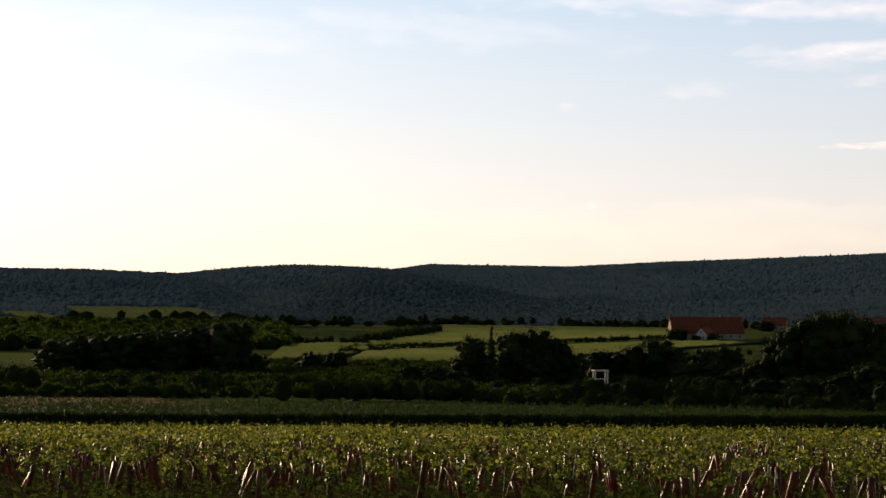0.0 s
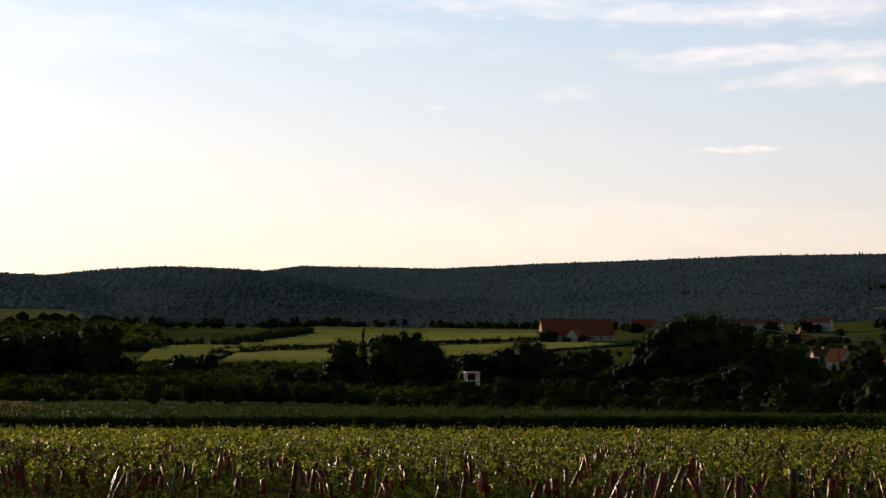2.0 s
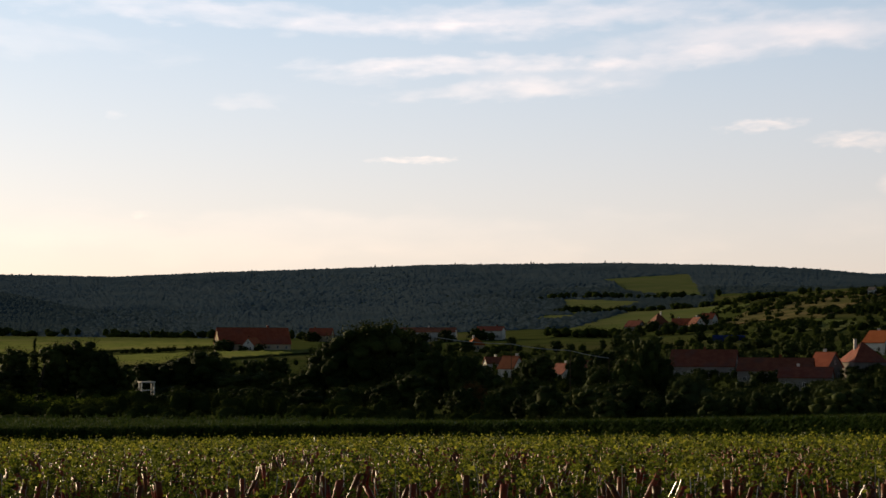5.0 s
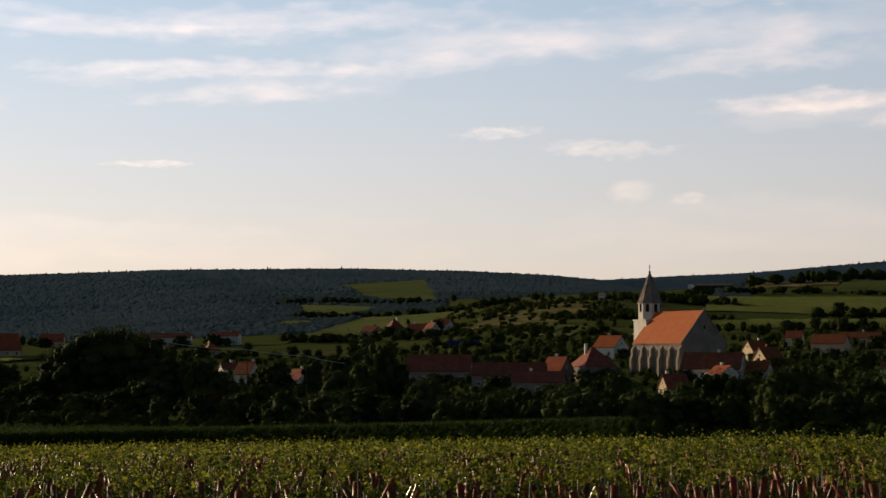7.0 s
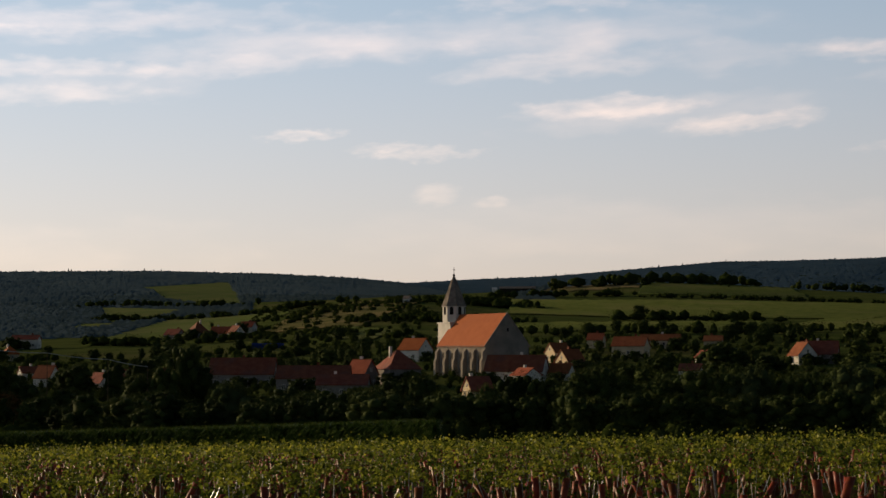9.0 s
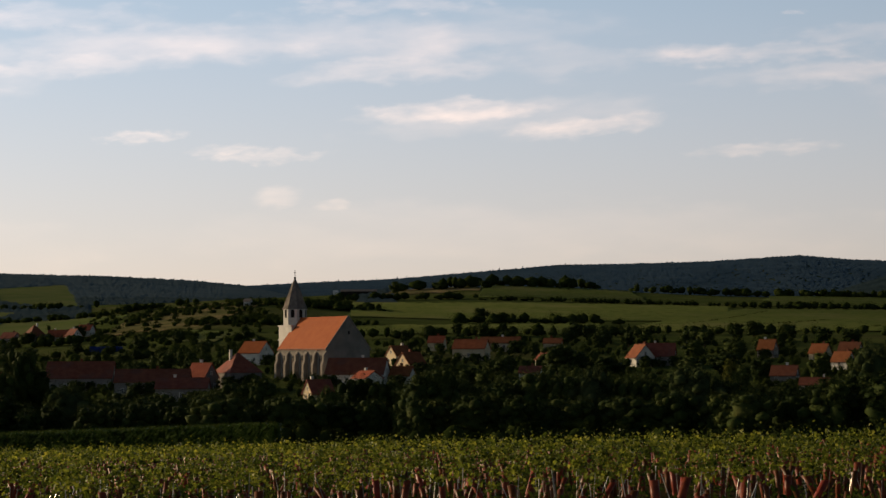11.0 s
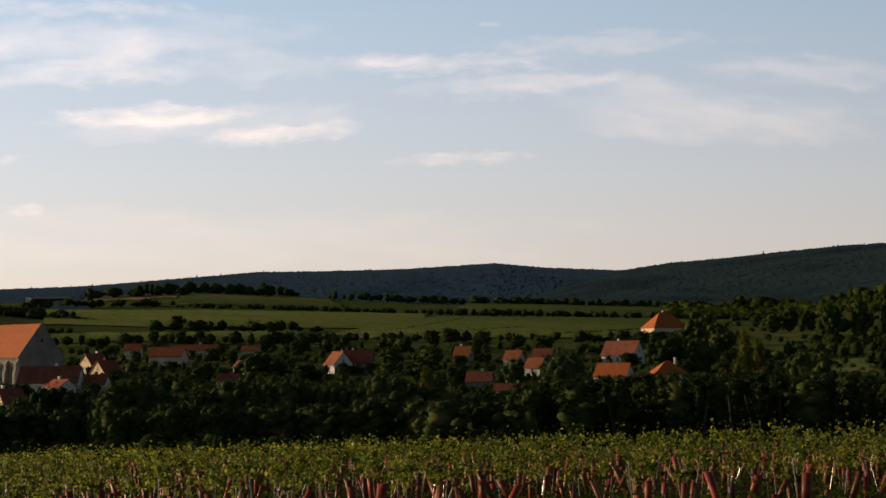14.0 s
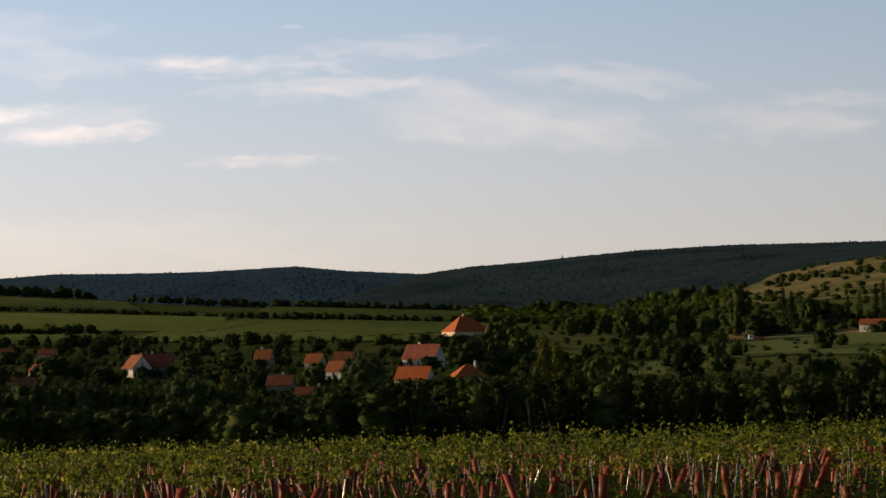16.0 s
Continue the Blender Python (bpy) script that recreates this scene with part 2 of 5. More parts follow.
    verts, faces = np.asarray(verts, np.float32), np.asarray(faces, np.int32)
    k = faces.shape[1]
    me.vertices.add(len(verts))
    me.vertices.foreach_set("co", verts.ravel())
    me.loops.add(faces.size)
    me.loops.foreach_set("vertex_index", faces.ravel())
    me.polygons.add(len(faces))
    me.polygons.foreach_set("loop_start", np.arange(0, faces.size, k, dtype=np.int32))
    me.polygons.foreach_set("use_smooth", np.full(len(faces), smooth_shade))
    me.materials.append(mat)
    me.update(calc_edges=True)
    return me


def part(name, bm, mat, parent, label=""):
    me = bpy.data.meshes.new(name)
    bm.to_mesh(me)
    bm.free()
    me.materials.append(mat)
    ob = new(name, me)
    ob.parent = parent
    return tagged(ob, label)


def empty(name, m=None):
    ob = new(name)
    ob.empty_display_size = 0.5
    if m is not None:
        ob.matrix_basis = m
    return ob


def tube_between(bm, p, q, r0, r1, n=6):
    p, q = Vector(p), Vector(q)
    ax = (q - p).normalized()
    s = ax.orthogonal().normalized()
    t = ax.cross(s)
    rings = [[bm.verts.new(o + (s * math.cos(6.2832 * i / n) + t * math.sin(6.2832 * i / n)) * r) for i in range(n)] for o, r in ((p, r0), (q, r1))]
    for i in range(n):
        bm.faces.new((rings[0][i], rings[0][(i + 1) % n], rings[1][(i + 1) % n], rings[1][i]))
    bm.faces.new(rings[1])


rng = np.random.default_rng(11)

# ---- ground: one sheet to the horizon, finest in the view ----
az_steps = np.concatenate([np.arange(-180, -48, 4.0), np.arange(-48, 48, 0.4), np.arange(48, 180, 4.0)])
d_steps = np.concatenate([np.arange(2, 60, 3.0), np.geomspace(60, 4600, 190)])
gz = ground_z(az_steps[None, :], d_steps[:, None])
gx, gy = d_steps[:, None] * np.sin(np.radians(az_steps)), d_steps[:, None] * np.cos(np.radians(az_steps))
na, nd = len(az_steps), len(d_steps)
gv = np.stack([gx, gy, gz], 2).reshape(-1, 3)
r, c = np.meshgrid(np.arange(nd - 1), np.arange(na), indexing="ij")
c2 = (c + 1) % na
gf = np.stack([r * na + c, r * na + c2, (r + 1) * na + c2, (r + 1) * na + c], 2).reshape(-1, 4)[:, ::-1]
ground = new("ground", array_mesh("ground", gv, gf, M["ground"], True))
tagged(ground, "rough green and dry-grass countryside rolling to wooded hills", "ground", kind="structure")
tagged(mesh_object("ground_headland", [*gv[:na], (0, 0, 0)], [(na, (i + 1) % na, i) for i in range(na)], M["ground"]),
       "trodden grass headland at the vineyard's edge", "ground", kind="structure")


def draped(name, corners, mat, label, lift=0.35, n=26, category="field", kind="structure"):
    """A sheet of land laid over the ground between four corners (heading, distance): near left, near right, far right, far left."""
    (a0, d0), (a1, d1), (a2, d2), (a3, d3) = corners
    u, v = np.meshgrid(np.linspace(0, 1, n), np.linspace(0, 1, n))
    az = (a0 * (1 - u) + a1 * u) * (1 - v) + (a3 * (1 - u) + a2 * u) * v
    dd = (d0 * (1 - u) + d1 * u) * (1 - v) + (d3 * (1 - u) + d2 * u) * v
    wob = np.sin(u * 17 + a0) * np.sin(v * 13 + d0) * 0.01
    edge = np.minimum(np.minimum(u, 1 - u), np.minimum(v, 1 - v))
    az = az + np.where(edge < 0.01, wob * abs(a1 - a0) * 1.5, 0)
    dd = dd + np.where(edge < 0.01, wob * dd * 0.8, 0)
    z = ground_z(az, dd) + lift
    P = np.stack([dd * np.sin(np.radians(az)), dd * np.cos(np.radians(az)), z], 2).reshape(-1, 3)
    i, j = np.meshgrid(np.arange(n - 1), np.arange(n - 1), indexing="ij")
    k = (i * n + j).ravel()
    F = np.stack([k, k + 1, k + n + 1, k + n], 1)
    return tagged(new(name, array_mesh(name, P, F, mat, True)), label, category, kind=kind)


# the planted field's soil
field_az = np.linspace(-46, 46, 120)
edge_d = np.interp(field_az, EDGE_AZ, EDGE_D)
vv = np.concatenate([np.stack([k * np.sin(np.radians(field_az)), k * np.cos(np.radians(field_az)), ground_z(field_az, k) + 0.04], 1)
                     for k in (np.full(120, 6.0), 6 + (edge_d - 6) * 0.33, 6 + (edge_d - 6) * 0.66, edge_d + 1)])
ff = [(i * 120 + j, i * 120 + j + 1, (i + 1) * 120 + j + 1, (i + 1) * 120 + j) for i in range(3) for j in range(119)]
tagged(mesh_object("vineyard_soil", vv, ff, M["soil"]), "weedy brown soil between the young vines", "soil", kind="structure")

# ---- woods on the hills: a canopy of many crowns ----
bm = bmesh.new()
bmesh.ops.create_icosphere(bm, subdivisions=1, radius=1.0)
ico_v = np.array([v.co[:] for v in bm.verts])
ico_f = np.array([[v.index for v in f.verts] for f in bm.faces])
bm.free()
bm = bmesh.new()
bmesh.ops.create_icosphere(bm, subdivisions=2, radius=1.0)
ico2_v = np.array([v.co[:] for v in bm.verts])
ico2_f = np.array([[v.index for v in f.verts] for f in bm.faces])
bm.free()


def blobs(centres, radii, heights, rough=0.16, fine=False):
    """Vertices and faces of many lumpy crowns, one island each."""
    bv, bf = (ico2_v, ico2_f) if fine else (ico_v, ico_f)
    n, k = len(centres), len(bv)
    jig = 1 + rng.normal(0, rough, (n, k, 1))
    turn = rng.uniform(0, 6.28, n)
    cs, sn = np.cos(turn)[:, None], np.sin(turn)[:, None]
    x = bv[None, :, 0] * cs - bv[None, :, 1] * sn
    y = bv[None, :, 0] * sn + bv[None, :, 1] * cs
    P = np.stack([x, y, np.broadcast_to(bv[None, :, 2], x.shape)], 2) * jig
    P = P * np.stack([radii, radii, heights], 1)[:, None, :] + centres[:, None, :]
    F = bf[None] + (np.arange(n) * k)[:, None, None]
    return P.reshape(-1, 3), F.reshape(-1, 3)


def leaf_quads(P, size):
    """Two bent triangles a leaf spray, at the points P with random turns."""
    n = len(P)
    a = rng.normal(0, 1, (n, 3))
    a /= np.linalg.norm(a, axis=1)[:, None]
    b = np.cross(a, rng.normal(0, 1, (n, 3)))
    b /= np.linalg.norm(b, axis=1)[:, None]
    c = np.cross(a, b)
    s = (size * rng.uniform(0.6, 1.4, n))[:, None]
    V = np.stack([P - a * s, P + b * s * 0.55 + c * s * 0.2, P + a * s, P - b * s * 0.55 + c * s * 0.2], 1)
    F = np.arange(n)[:, None] * 4 + np.array([[0, 1, 2, 3]])
    return V.reshape(-1, 3), F


dome_v = np.array([(math.cos(1.0472 * i), math.sin(1.0472 * i), -0.35) for i in range(6)] + [(0, 0, 1.0)])
dome_f = np.array([(i, (i + 1) % 6, 6) for i in range(6)])


def leaf_tris(P, size):
    """One small triangle a leaf spray, at the points P with random turns."""
    n = len(P)
    a, b = rng.normal(0, 1, (2, n, 3))
    a /= np.linalg.norm(a, axis=1)[:, None]
    b /= np.linalg.norm(b, axis=1)[:, None]
    s = (size * rng.uniform(0.6, 1.4, n))[:, None]
    V = np.stack([P - a * s, P + a * s * 0.9 + b * s * 0.3, P + b * s * 1.2], 1)
    return V.reshape(-1, 3), np.arange(n)[:, None] * 3 + np.array([[0, 1, 2]])


def woods(name, az_range, d_range, count, label, size=(2.3, 4.0), keep=None, mat="forest", spires=0.006):
    """A canopy of many domed crowns standing close, with some pointed tops."""
    az = rng.uniform(*az_range, count)
    d = np.sqrt(rng.uniform(d_range[0] ** 2, d_range[1] ** 2, count))
    if keep is not None:
        ok = keep(az, d)
        az, d = az[ok], d[ok]
    n = len(az)
    rad = rng.uniform(*size, n) * 1.3
    h = rad * rng.uniform(0.28, 0.5, n)
    sp = rng.random(n) < spires
    rad, h = np.where(sp, rad * 0.45, rad), np.where(sp, h * 2.0, h)
    P = np.stack([d * np.sin(np.radians(az)), d * np.cos(np.radians(az)), ground_z(az, d) + h * 0.3], 1)
    turn = rng.uniform(0, 6.28, n)
    cs, sn = np.cos(turn)[:, None], np.sin(turn)[:, None]
    x, y = dome_v[None, :, 0] * cs - dome_v[None, :, 1] * sn, dome_v[None, :, 0] * sn + dome_v[None, :, 1] * cs
    V = np.stack([x, y, np.broadcast_to(dome_v[None, :, 2], x.shape)], 2) * (1 + rng.normal(0, 0.15, (n, len(dome_v), 1)))
    V = V * np.stack([rad, rad, h], 1)[:, None] + P[:, None]
    F = dome_f[None] + (np.arange(n) * len(dome_v))[:, None, None]
    return tagged(new(name, array_mesh(name, V.reshape(-1, 3), F.reshape(-1, 3), M[mat], True)), label, "forest", kind="stuff")


# ---- clearings and fields: corners near left, near right, far right, far left ----
FIELDS = []


def field(*spec):
    FIELDS.append(spec)
    draped(spec[0], spec[1], M[spec[2]], spec[3], lift=0.5)


field("left_meadow", [(-39, 455), (-35, 460), (-35, 640), (-39, 645)], "meadow", "grassy meadow beside a copse")
field("vineyard_field", [(-29.1, 800), (-26.4, 760), (-25.5, 940), (-29.1, 1040)], "vineyard", "sunlit green vineyard field on a slope")
field("vineyard_field", [(-28.6, 545), (-26.1, 620), (-22.9, 830), (-28.1, 715)], "vineyard", "sunlit green vineyard field below a track")
field("vineyard_field", [(-26.1, 565), (-22.9, 550), (-12.5, 800), (-25.6, 670)], "vineyard", "sunlit green vineyard field beside trees")
field("vineyard_field", [(-25.6, 720), (-15.0, 850), (-15.2, 1020), (-23.4, 1130)], "vineyard", "sunlit green vineyard field on a low crest")
field("clearing", [(-33.9, 1160), (-29.5, 1225), (-30.6, 1470), (-34.6, 1450)], "meadow", "grassy clearing between woods")
field("clearing", [(-35.2, 1104), (-34.1, 1114), (-35.4, 1300), (-37.5, 1330)], "meadow", "narrow grassy clearing between woods")
field("hill_meadow", [(-6.9, 970), (-1.1, 1150), (-0.8, 1260), (-4.3, 1370)], "meadow", "green hillside meadow above red-roofed houses")
field("hill_meadow", [(-6.2, 1353), (-5.2, 1328), (-3.8, 1540), (-6.4, 1680)], "meadow", "green hillside meadow between hedges")
field("hill_meadow", [(-4.5, 1790), (-2.15, 1590), (-2.65, 2190), (-5.3, 2010)], "meadow", "pale green meadow high on the wooded hill")
field("hill_meadow", [(-7.4, 1240), (-6.2, 1264), (-5.9, 1328), (-7.0, 1336)], "meadow", "small green meadow below woods")
field("dry_hillside", [(-1.7, 985), (1.3, 950), (4.8, 1250), (1.0, 1350)], "dry", "ochre dry-grass hillside with bushes")
field("dry_hillside", [(0.0, 885), (1.4, 838), (2.6, 880), (0.6, 960)], "meadow", "mown pale green bank below the hill")
field("dry_knoll", [(6.4, 1390), (9.6, 1440), (9.4, 1530), (7.0, 1500)], "dry", "ochre dry-grass knoll behind the vineyards")
field("vineyard_field", [(9.5, 1340), (14.6, 1310), (14.0, 1490), (9.7, 1490)], "vineyard", "green vineyard field under the skyline")
field("vineyard_field", [(5.6, 1020), (17.0, 1040), (17.0, 1270), (5.6, 1220)], "vineyard", "long green vineyard field on the slope")
field("vineyard_field", [(5.8, 866), (13.0, 850), (13.2, 965), (5.8, 930)], "vineyard", "green vineyard field above village roofs")
field("vineyard_field", [(13.4, 880), (24.0, 930), (26.0, 1240), (17.3, 1230)], "vineyard", "broad green vineyard field in terraces")
field("vineyard_field", [(18.0, 1300), (28.0, 1300), (27.5, 1490), (18.0, 1490)], "vineyard", "green vineyard field under far woods")
field("dry_hillside", [(29.8, 1320), (40, 1100), (40, 1880), (33.2, 1850)], "dry", "ochre dry-grass hillside below pine woods")
field("valley_meadow", [(30.5, 740), (40, 720), (40, 880), (31.0, 890)], "meadow", "green valley meadow beside poplars")
field("valley_meadow", [(27.5, 640), (31.2, 640), (31.2, 720), (28.0, 720)], "meadow", "green meadow between village trees")
field("stubble_field", [(31.2, 890), (36.8, 872), (36.8, 908), (31.6, 926)], "stubble", "pale mown strip below the poplars")
field("stubble_field", [(-44, 232), (-30.5, 232), (-32.0, 262), (-44, 268)], "stubble", "brown harvested stubble field behind the maize")



def inside(az, d, corners):
    ok = np.ones(np.shape(az), bool)
    for i in range(4):
        (a0, d0), (a1, d1) = corners[i], corners[(i + 1) % 4]
        ok &= (a1 - a0) * (d - d0) * 0.01 - (d1 - d0) * 0.01 * (az - a0) >= 0
    return ok


def open_land(az, d):
    free = np.zeros(np.shape(az), bool)
    for _, corners, _, _ in FIELDS:
        free |= inside(az, d, corners)
    free |= (az > -2.0) & (az < 6) & (d < 1700)
    return ~free


# canopy tones picked by distance and heading, as haze would lift them
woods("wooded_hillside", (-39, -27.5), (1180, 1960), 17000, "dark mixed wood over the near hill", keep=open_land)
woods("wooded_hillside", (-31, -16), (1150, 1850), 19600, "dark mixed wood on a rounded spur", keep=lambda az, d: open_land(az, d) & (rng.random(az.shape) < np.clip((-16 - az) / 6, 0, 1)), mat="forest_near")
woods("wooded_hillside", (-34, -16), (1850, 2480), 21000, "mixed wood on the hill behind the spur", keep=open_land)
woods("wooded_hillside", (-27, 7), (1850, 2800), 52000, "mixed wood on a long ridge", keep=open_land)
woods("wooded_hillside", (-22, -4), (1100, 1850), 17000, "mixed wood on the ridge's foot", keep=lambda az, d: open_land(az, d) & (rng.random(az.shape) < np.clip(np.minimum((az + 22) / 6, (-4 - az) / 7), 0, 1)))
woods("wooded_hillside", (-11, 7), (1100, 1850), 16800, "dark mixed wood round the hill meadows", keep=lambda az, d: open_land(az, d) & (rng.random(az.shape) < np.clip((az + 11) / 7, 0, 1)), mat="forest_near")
woods("wooded_hillside", (2, 27), (2500, 3600), 48000, "mixed wood on the far ridge, blue haze in its colour", size=(2.8, 4.6), keep=open_land, mat="forest_far")
woods("wooded_hillside", (20, 40), (1560, 2700), 32000, "dark mixed wood on the rising ridge", keep=open_land, mat="forest_less_haze")


def hedge(az0, d0, az1, d1, width, height, label="dark hedge of bushes between fields", mat="hedge_leaf", n=None):
    """A run of lumpy bushes between two places."""
    p, q = np.array(polar(az0, d0)), np.array(polar(az1, d1))
    n = n or int(np.linalg.norm(q - p) / max(1.1, width * 0.24)) + 3
    u = rng.random(n)
    xy = p + (q - p) * u[:, None] + rng.normal(0, width * 0.3, (n, 2))
    h = rng.uniform(0.45, 1.1, n) * height
    r = rng.uniform(0.35, 1.0, n) * min(width, height) * (0.66 if d0 < 800 else 0.95)
    P = np.stack([xy[:, 0], xy[:, 1], zat(xy[:, 0], xy[:, 1]) + h * 0.42], 1)
    d = (d0 + d1) / 2
    v, f = blobs(P, r * 0.66, h * 0.38, 0.12, fine=d < 400)
    per, spray = (240, 0.16) if d < 400 else (150, 0.17) if d < 650 else (44, 0.34)
    way = rng.normal(0, 1, (n, per, 3))
    way /= np.linalg.norm(way, axis=2)[..., None]
    way[..., 2] = np.where(way[..., 2] < -0.4, -way[..., 2], way[..., 2])
    S = P[:, None] + way * np.stack([r, r, h * 0.55], 1)[:, None] * rng.normal(0.9, 0.2, (n, per, 1))
    lv, tri = leaf_tris(S.reshape(-1, 3), spray)
    tri = tri + len(v)
    return tagged(new("hedge", array_mesh("hedge", np.concatenate([v, lv]), np.concatenate([f, tri]), M[mat], True)), label, "hedge", kind="stuff")


def vine_rows(corners, gap, height=0.9):
    """Rows of vines across a far field: thin leafy walls with a ragged crest."""
    (a0, d0), (a1, d1), (a2, d2), (a3, d3) = corners
    rows = int(((d3 - d0) + (d2 - d1)) / 2 / gap)
    n = 60
    vs, fs, off = [], [], 0
    for i in range(1, rows):
        v = i / rows
        u = np.linspace(0.01, 0.99, n)
        az = (a0 * (1 - u) + a1 * u) * (1 - v) + (a3 * (1 - u) + a2 * u) * v
        d = (d0 * (1 - u) + d1 * u) * (1 - v) + (d3 * (1 - u) + d2 * u) * v
        z = ground_z(az, d) + 0.45
        sa, ca = np.sin(np.radians(az)), np.cos(np.radians(az))
        h = height * rng.uniform(0.6, 1.2, n)
        for o, hh in ((-0.1, 0 * h), (0.1, h)):
            vs.append(np.stack([(d + o) * sa, (d + o) * ca, z + hh], 1))
        j = np.arange(n - 1)
        fs.append(np.stack([off + j, off + j + 1, off + n + j + 1, off + n + j], 1))
        off += 2 * n
    tagged(new("far_vine_rows", array_mesh("far_vine_rows", np.concatenate(vs), np.concatenate(fs), M["vine_row"])), "rows of vines across a far field", "vines", kind="stuff")


for name, corners, mat, label in FIELDS:
    if name == "vineyard_field":
        vine_rows(corners, 3.4)

# hedges and scrub between the fields
hedge(-29.5, 770, -25.6, 735, 5, 4)
hedge(-26.5, 630, -22.5, 700, 5, 3)
hedge(-26.0, 690, -15.5, 830, 4, 2.2)
hedge(-25.6, 760, -23.5, 960, 8, 5)
hedge(-29.6, 1060, -23, 1160, 14, 8)
hedge(-23, 1160, -14, 1040, 12, 7)
hedge(-38, 1020, -29.5, 1080, 30, 10, "dark belt of trees below the clearing")
hedge(-38, 900, -31, 880, 40, 9, "dark belt of trees behind the copse")
hedge(-34.5, 292, -27, 300, 3.5, 3.4, "dense dark hedge behind the maize")
hedge(-27, 305, -20, 300, 4, 2.2, "low scrub behind the maize")
hedge(-39, 320, -35.5, 300, 6, 5, "dark bushes beside the stubble field")
hedge(-30, 420, -21, 380, 30, 2.0, "rough scrub and weeds on the meadow", n=160)
hedge(-31, 470, -24, 480, 40, 2.2, "rough scrub and weeds on the meadow", n=160)
hedge(-7.5, 1000, -2, 930, 10, 6, "dark trees along the meadow's foot")
hedge(-6.6, 1390, -1.5, 1290, 9, 6)
hedge(-6.8, 1700, -2.0, 1560, 16, 8)
hedge(-2.0, 1300, 1.0, 1380, 12, 7)
hedge(-2.3, 960, 1.5, 880, 20, 4, "scattered dark scrub on the hillside", n=60)
hedge(-0.8, 1090, 4.0, 1150, 75, 4.0, "scattered dark scrub on the hillside", n=150)
hedge(1.4, 980, 5.6, 930, 26, 5, "dark scrub on the hillside above the church", n=130)
hedge(4.0, 1120, 6.0, 1080, 26, 6, "dark scrub on the hillside above the church", n=90)
hedge(5.0, 1290, 9.5, 1320, 10, 7)
hedge(9.5, 1290, 17.2, 1295, 6, 4)
hedge(8.8, 985, 13.6, 985, 9, 7)
hedge(5.8, 835, 14, 835, 9, 6)
hedge(7.0, 1480, 13, 1500, 16, 12, "dark pines along the knoll")
hedge(14, 1500, 28, 1500, 10, 8, "dark trees along the skyline of the fields")
hedge(17.0, 1275, 28, 1260, 8, 6)
hedge(15.4, 880, 19.9, 1060, 3, 1.6, "low dark bank along a track between vineyards")
hedge(15.9, 990, 18.0, 1190, 2.5, 1.3, "low dark bank between vineyards")
hedge(21.0, 960, 25.5, 1150, 3, 1.8, "low dark bank between vineyards")
hedge(14, 850, 25, 890, 14, 6)
hedge(29, 1000, 40, 960, 22, 11, "dark trees at the hillside's foot")
hedge(26.5, 760, 33, 740, 18, 7)
hedge(30, 1350, 39, 1220, 150, 6, "scattered dark scrub on the dry hillside", n=80)
hedge(33, 1650, 39, 1500, 150, 7, "scattered dark pines on the dry hillside", n=70)
hedge(26, 1500, 31.5, 1480, 20, 14, "dark pines at the wood's edge")
hedge(25, 560, 40, 580, 22, 6, "dark bushes along the valley")
hedge(22, 262, 40, 232, 6, 4.2, "dense dark hedge below the vineyard")
hedge(-29, 268, -19, 272, 5, 3.4, "dense dark undergrowth behind the maize")
hedge(-19, 270, -8, 268, 6, 4.0, "dense dark undergrowth behind the maize")
hedge(-8, 268, 3, 262, 6, 4.5, "dense dark undergrowth behind the maize")
hedge(3, 285, 21, 280, 7, 5.5, "dense dark undergrowth of the valley belt")


def scrub(az0, az1, d0, d1, count, height, label, mat="hedge_leaf"):
    """Low bushes strewn over a stretch of rough ground."""
    az, d = rng.uniform(az0, az1, count), rng.uniform(d0, d1, count)
    h = height * rng.uniform(0.4, 1.2, count)
    r = h * rng.uniform(0.6, 1.1, count)
    P = np.stack([d * np.sin(np.radians(az)), d * np.cos(np.radians(az)), ground_z(az, d) + h * 0.35], 1)
    v, f = blobs(P, r * 0.75, h * 0.5, 0.2)
    way = rng.normal(0, 1, (count, 44, 3))
    way /= np.linalg.norm(way, axis=2)[..., None]
    S = P[:, None] + np.abs(way * np.array([0, 0, 1])) * (h * 0.6)[:, None, None] + way * np.array([1, 1, 0]) * r[:, None, None] * rng.normal(0.9, 0.2, (count, 44, 1))
    lv, tri = leaf_tris(S.reshape(-1, 3), 0.05 * height + 0.0003 * (d0 + d1) / 2)
    tagged(new("scrub", array_mesh("scrub", np.concatenate([v, lv]), np.concatenate([f, tri + len(v)]), M[mat], True)), label, "scrub", kind="stuff")


scrub(-37, -19, 278, 400, 900, 2.0, "rough dark scrub and weeds behind the maize", "weed")
scrub(-22, 4, 256, 300, 420, 1.9, "dark weeds and young shrubs behind the maize")
scrub(-30, -20, 400, 540, 420, 1.8, "rough scrub below the far vineyards", "weed")
scrub(-37, -28, 690, 1060, 640, 5.2, "dark broadleaf wood in the valley behind the copse", "weed")
scrub(-2.0, 4.5, 900, 1330, 190, 2.8, "dark thorn scrub over the dry hillside")
scrub(-3.0, 5.0, 760, 900, 110, 3.4, "dark bushes along the hillside's foot")
scrub(26, 38, 590, 720, 90, 2.4, "dark bushes along the valley meadow")
scrub(29, 38, 1020, 1500, 80, 3.6, "dark scrub and young pines on the dry hillside")
scrub(33, 38, 1450, 1850, 50, 4.5, "dark scrub high on the dry hillside")
scrub(24, 32, 1250, 1500, 220, 6, "dark broadleaf wood below the pine ridge", "weed")
scrub(25.5, 38, 590, 1000, 210, 2.6, "dark bushes strewn over the valley meadows")
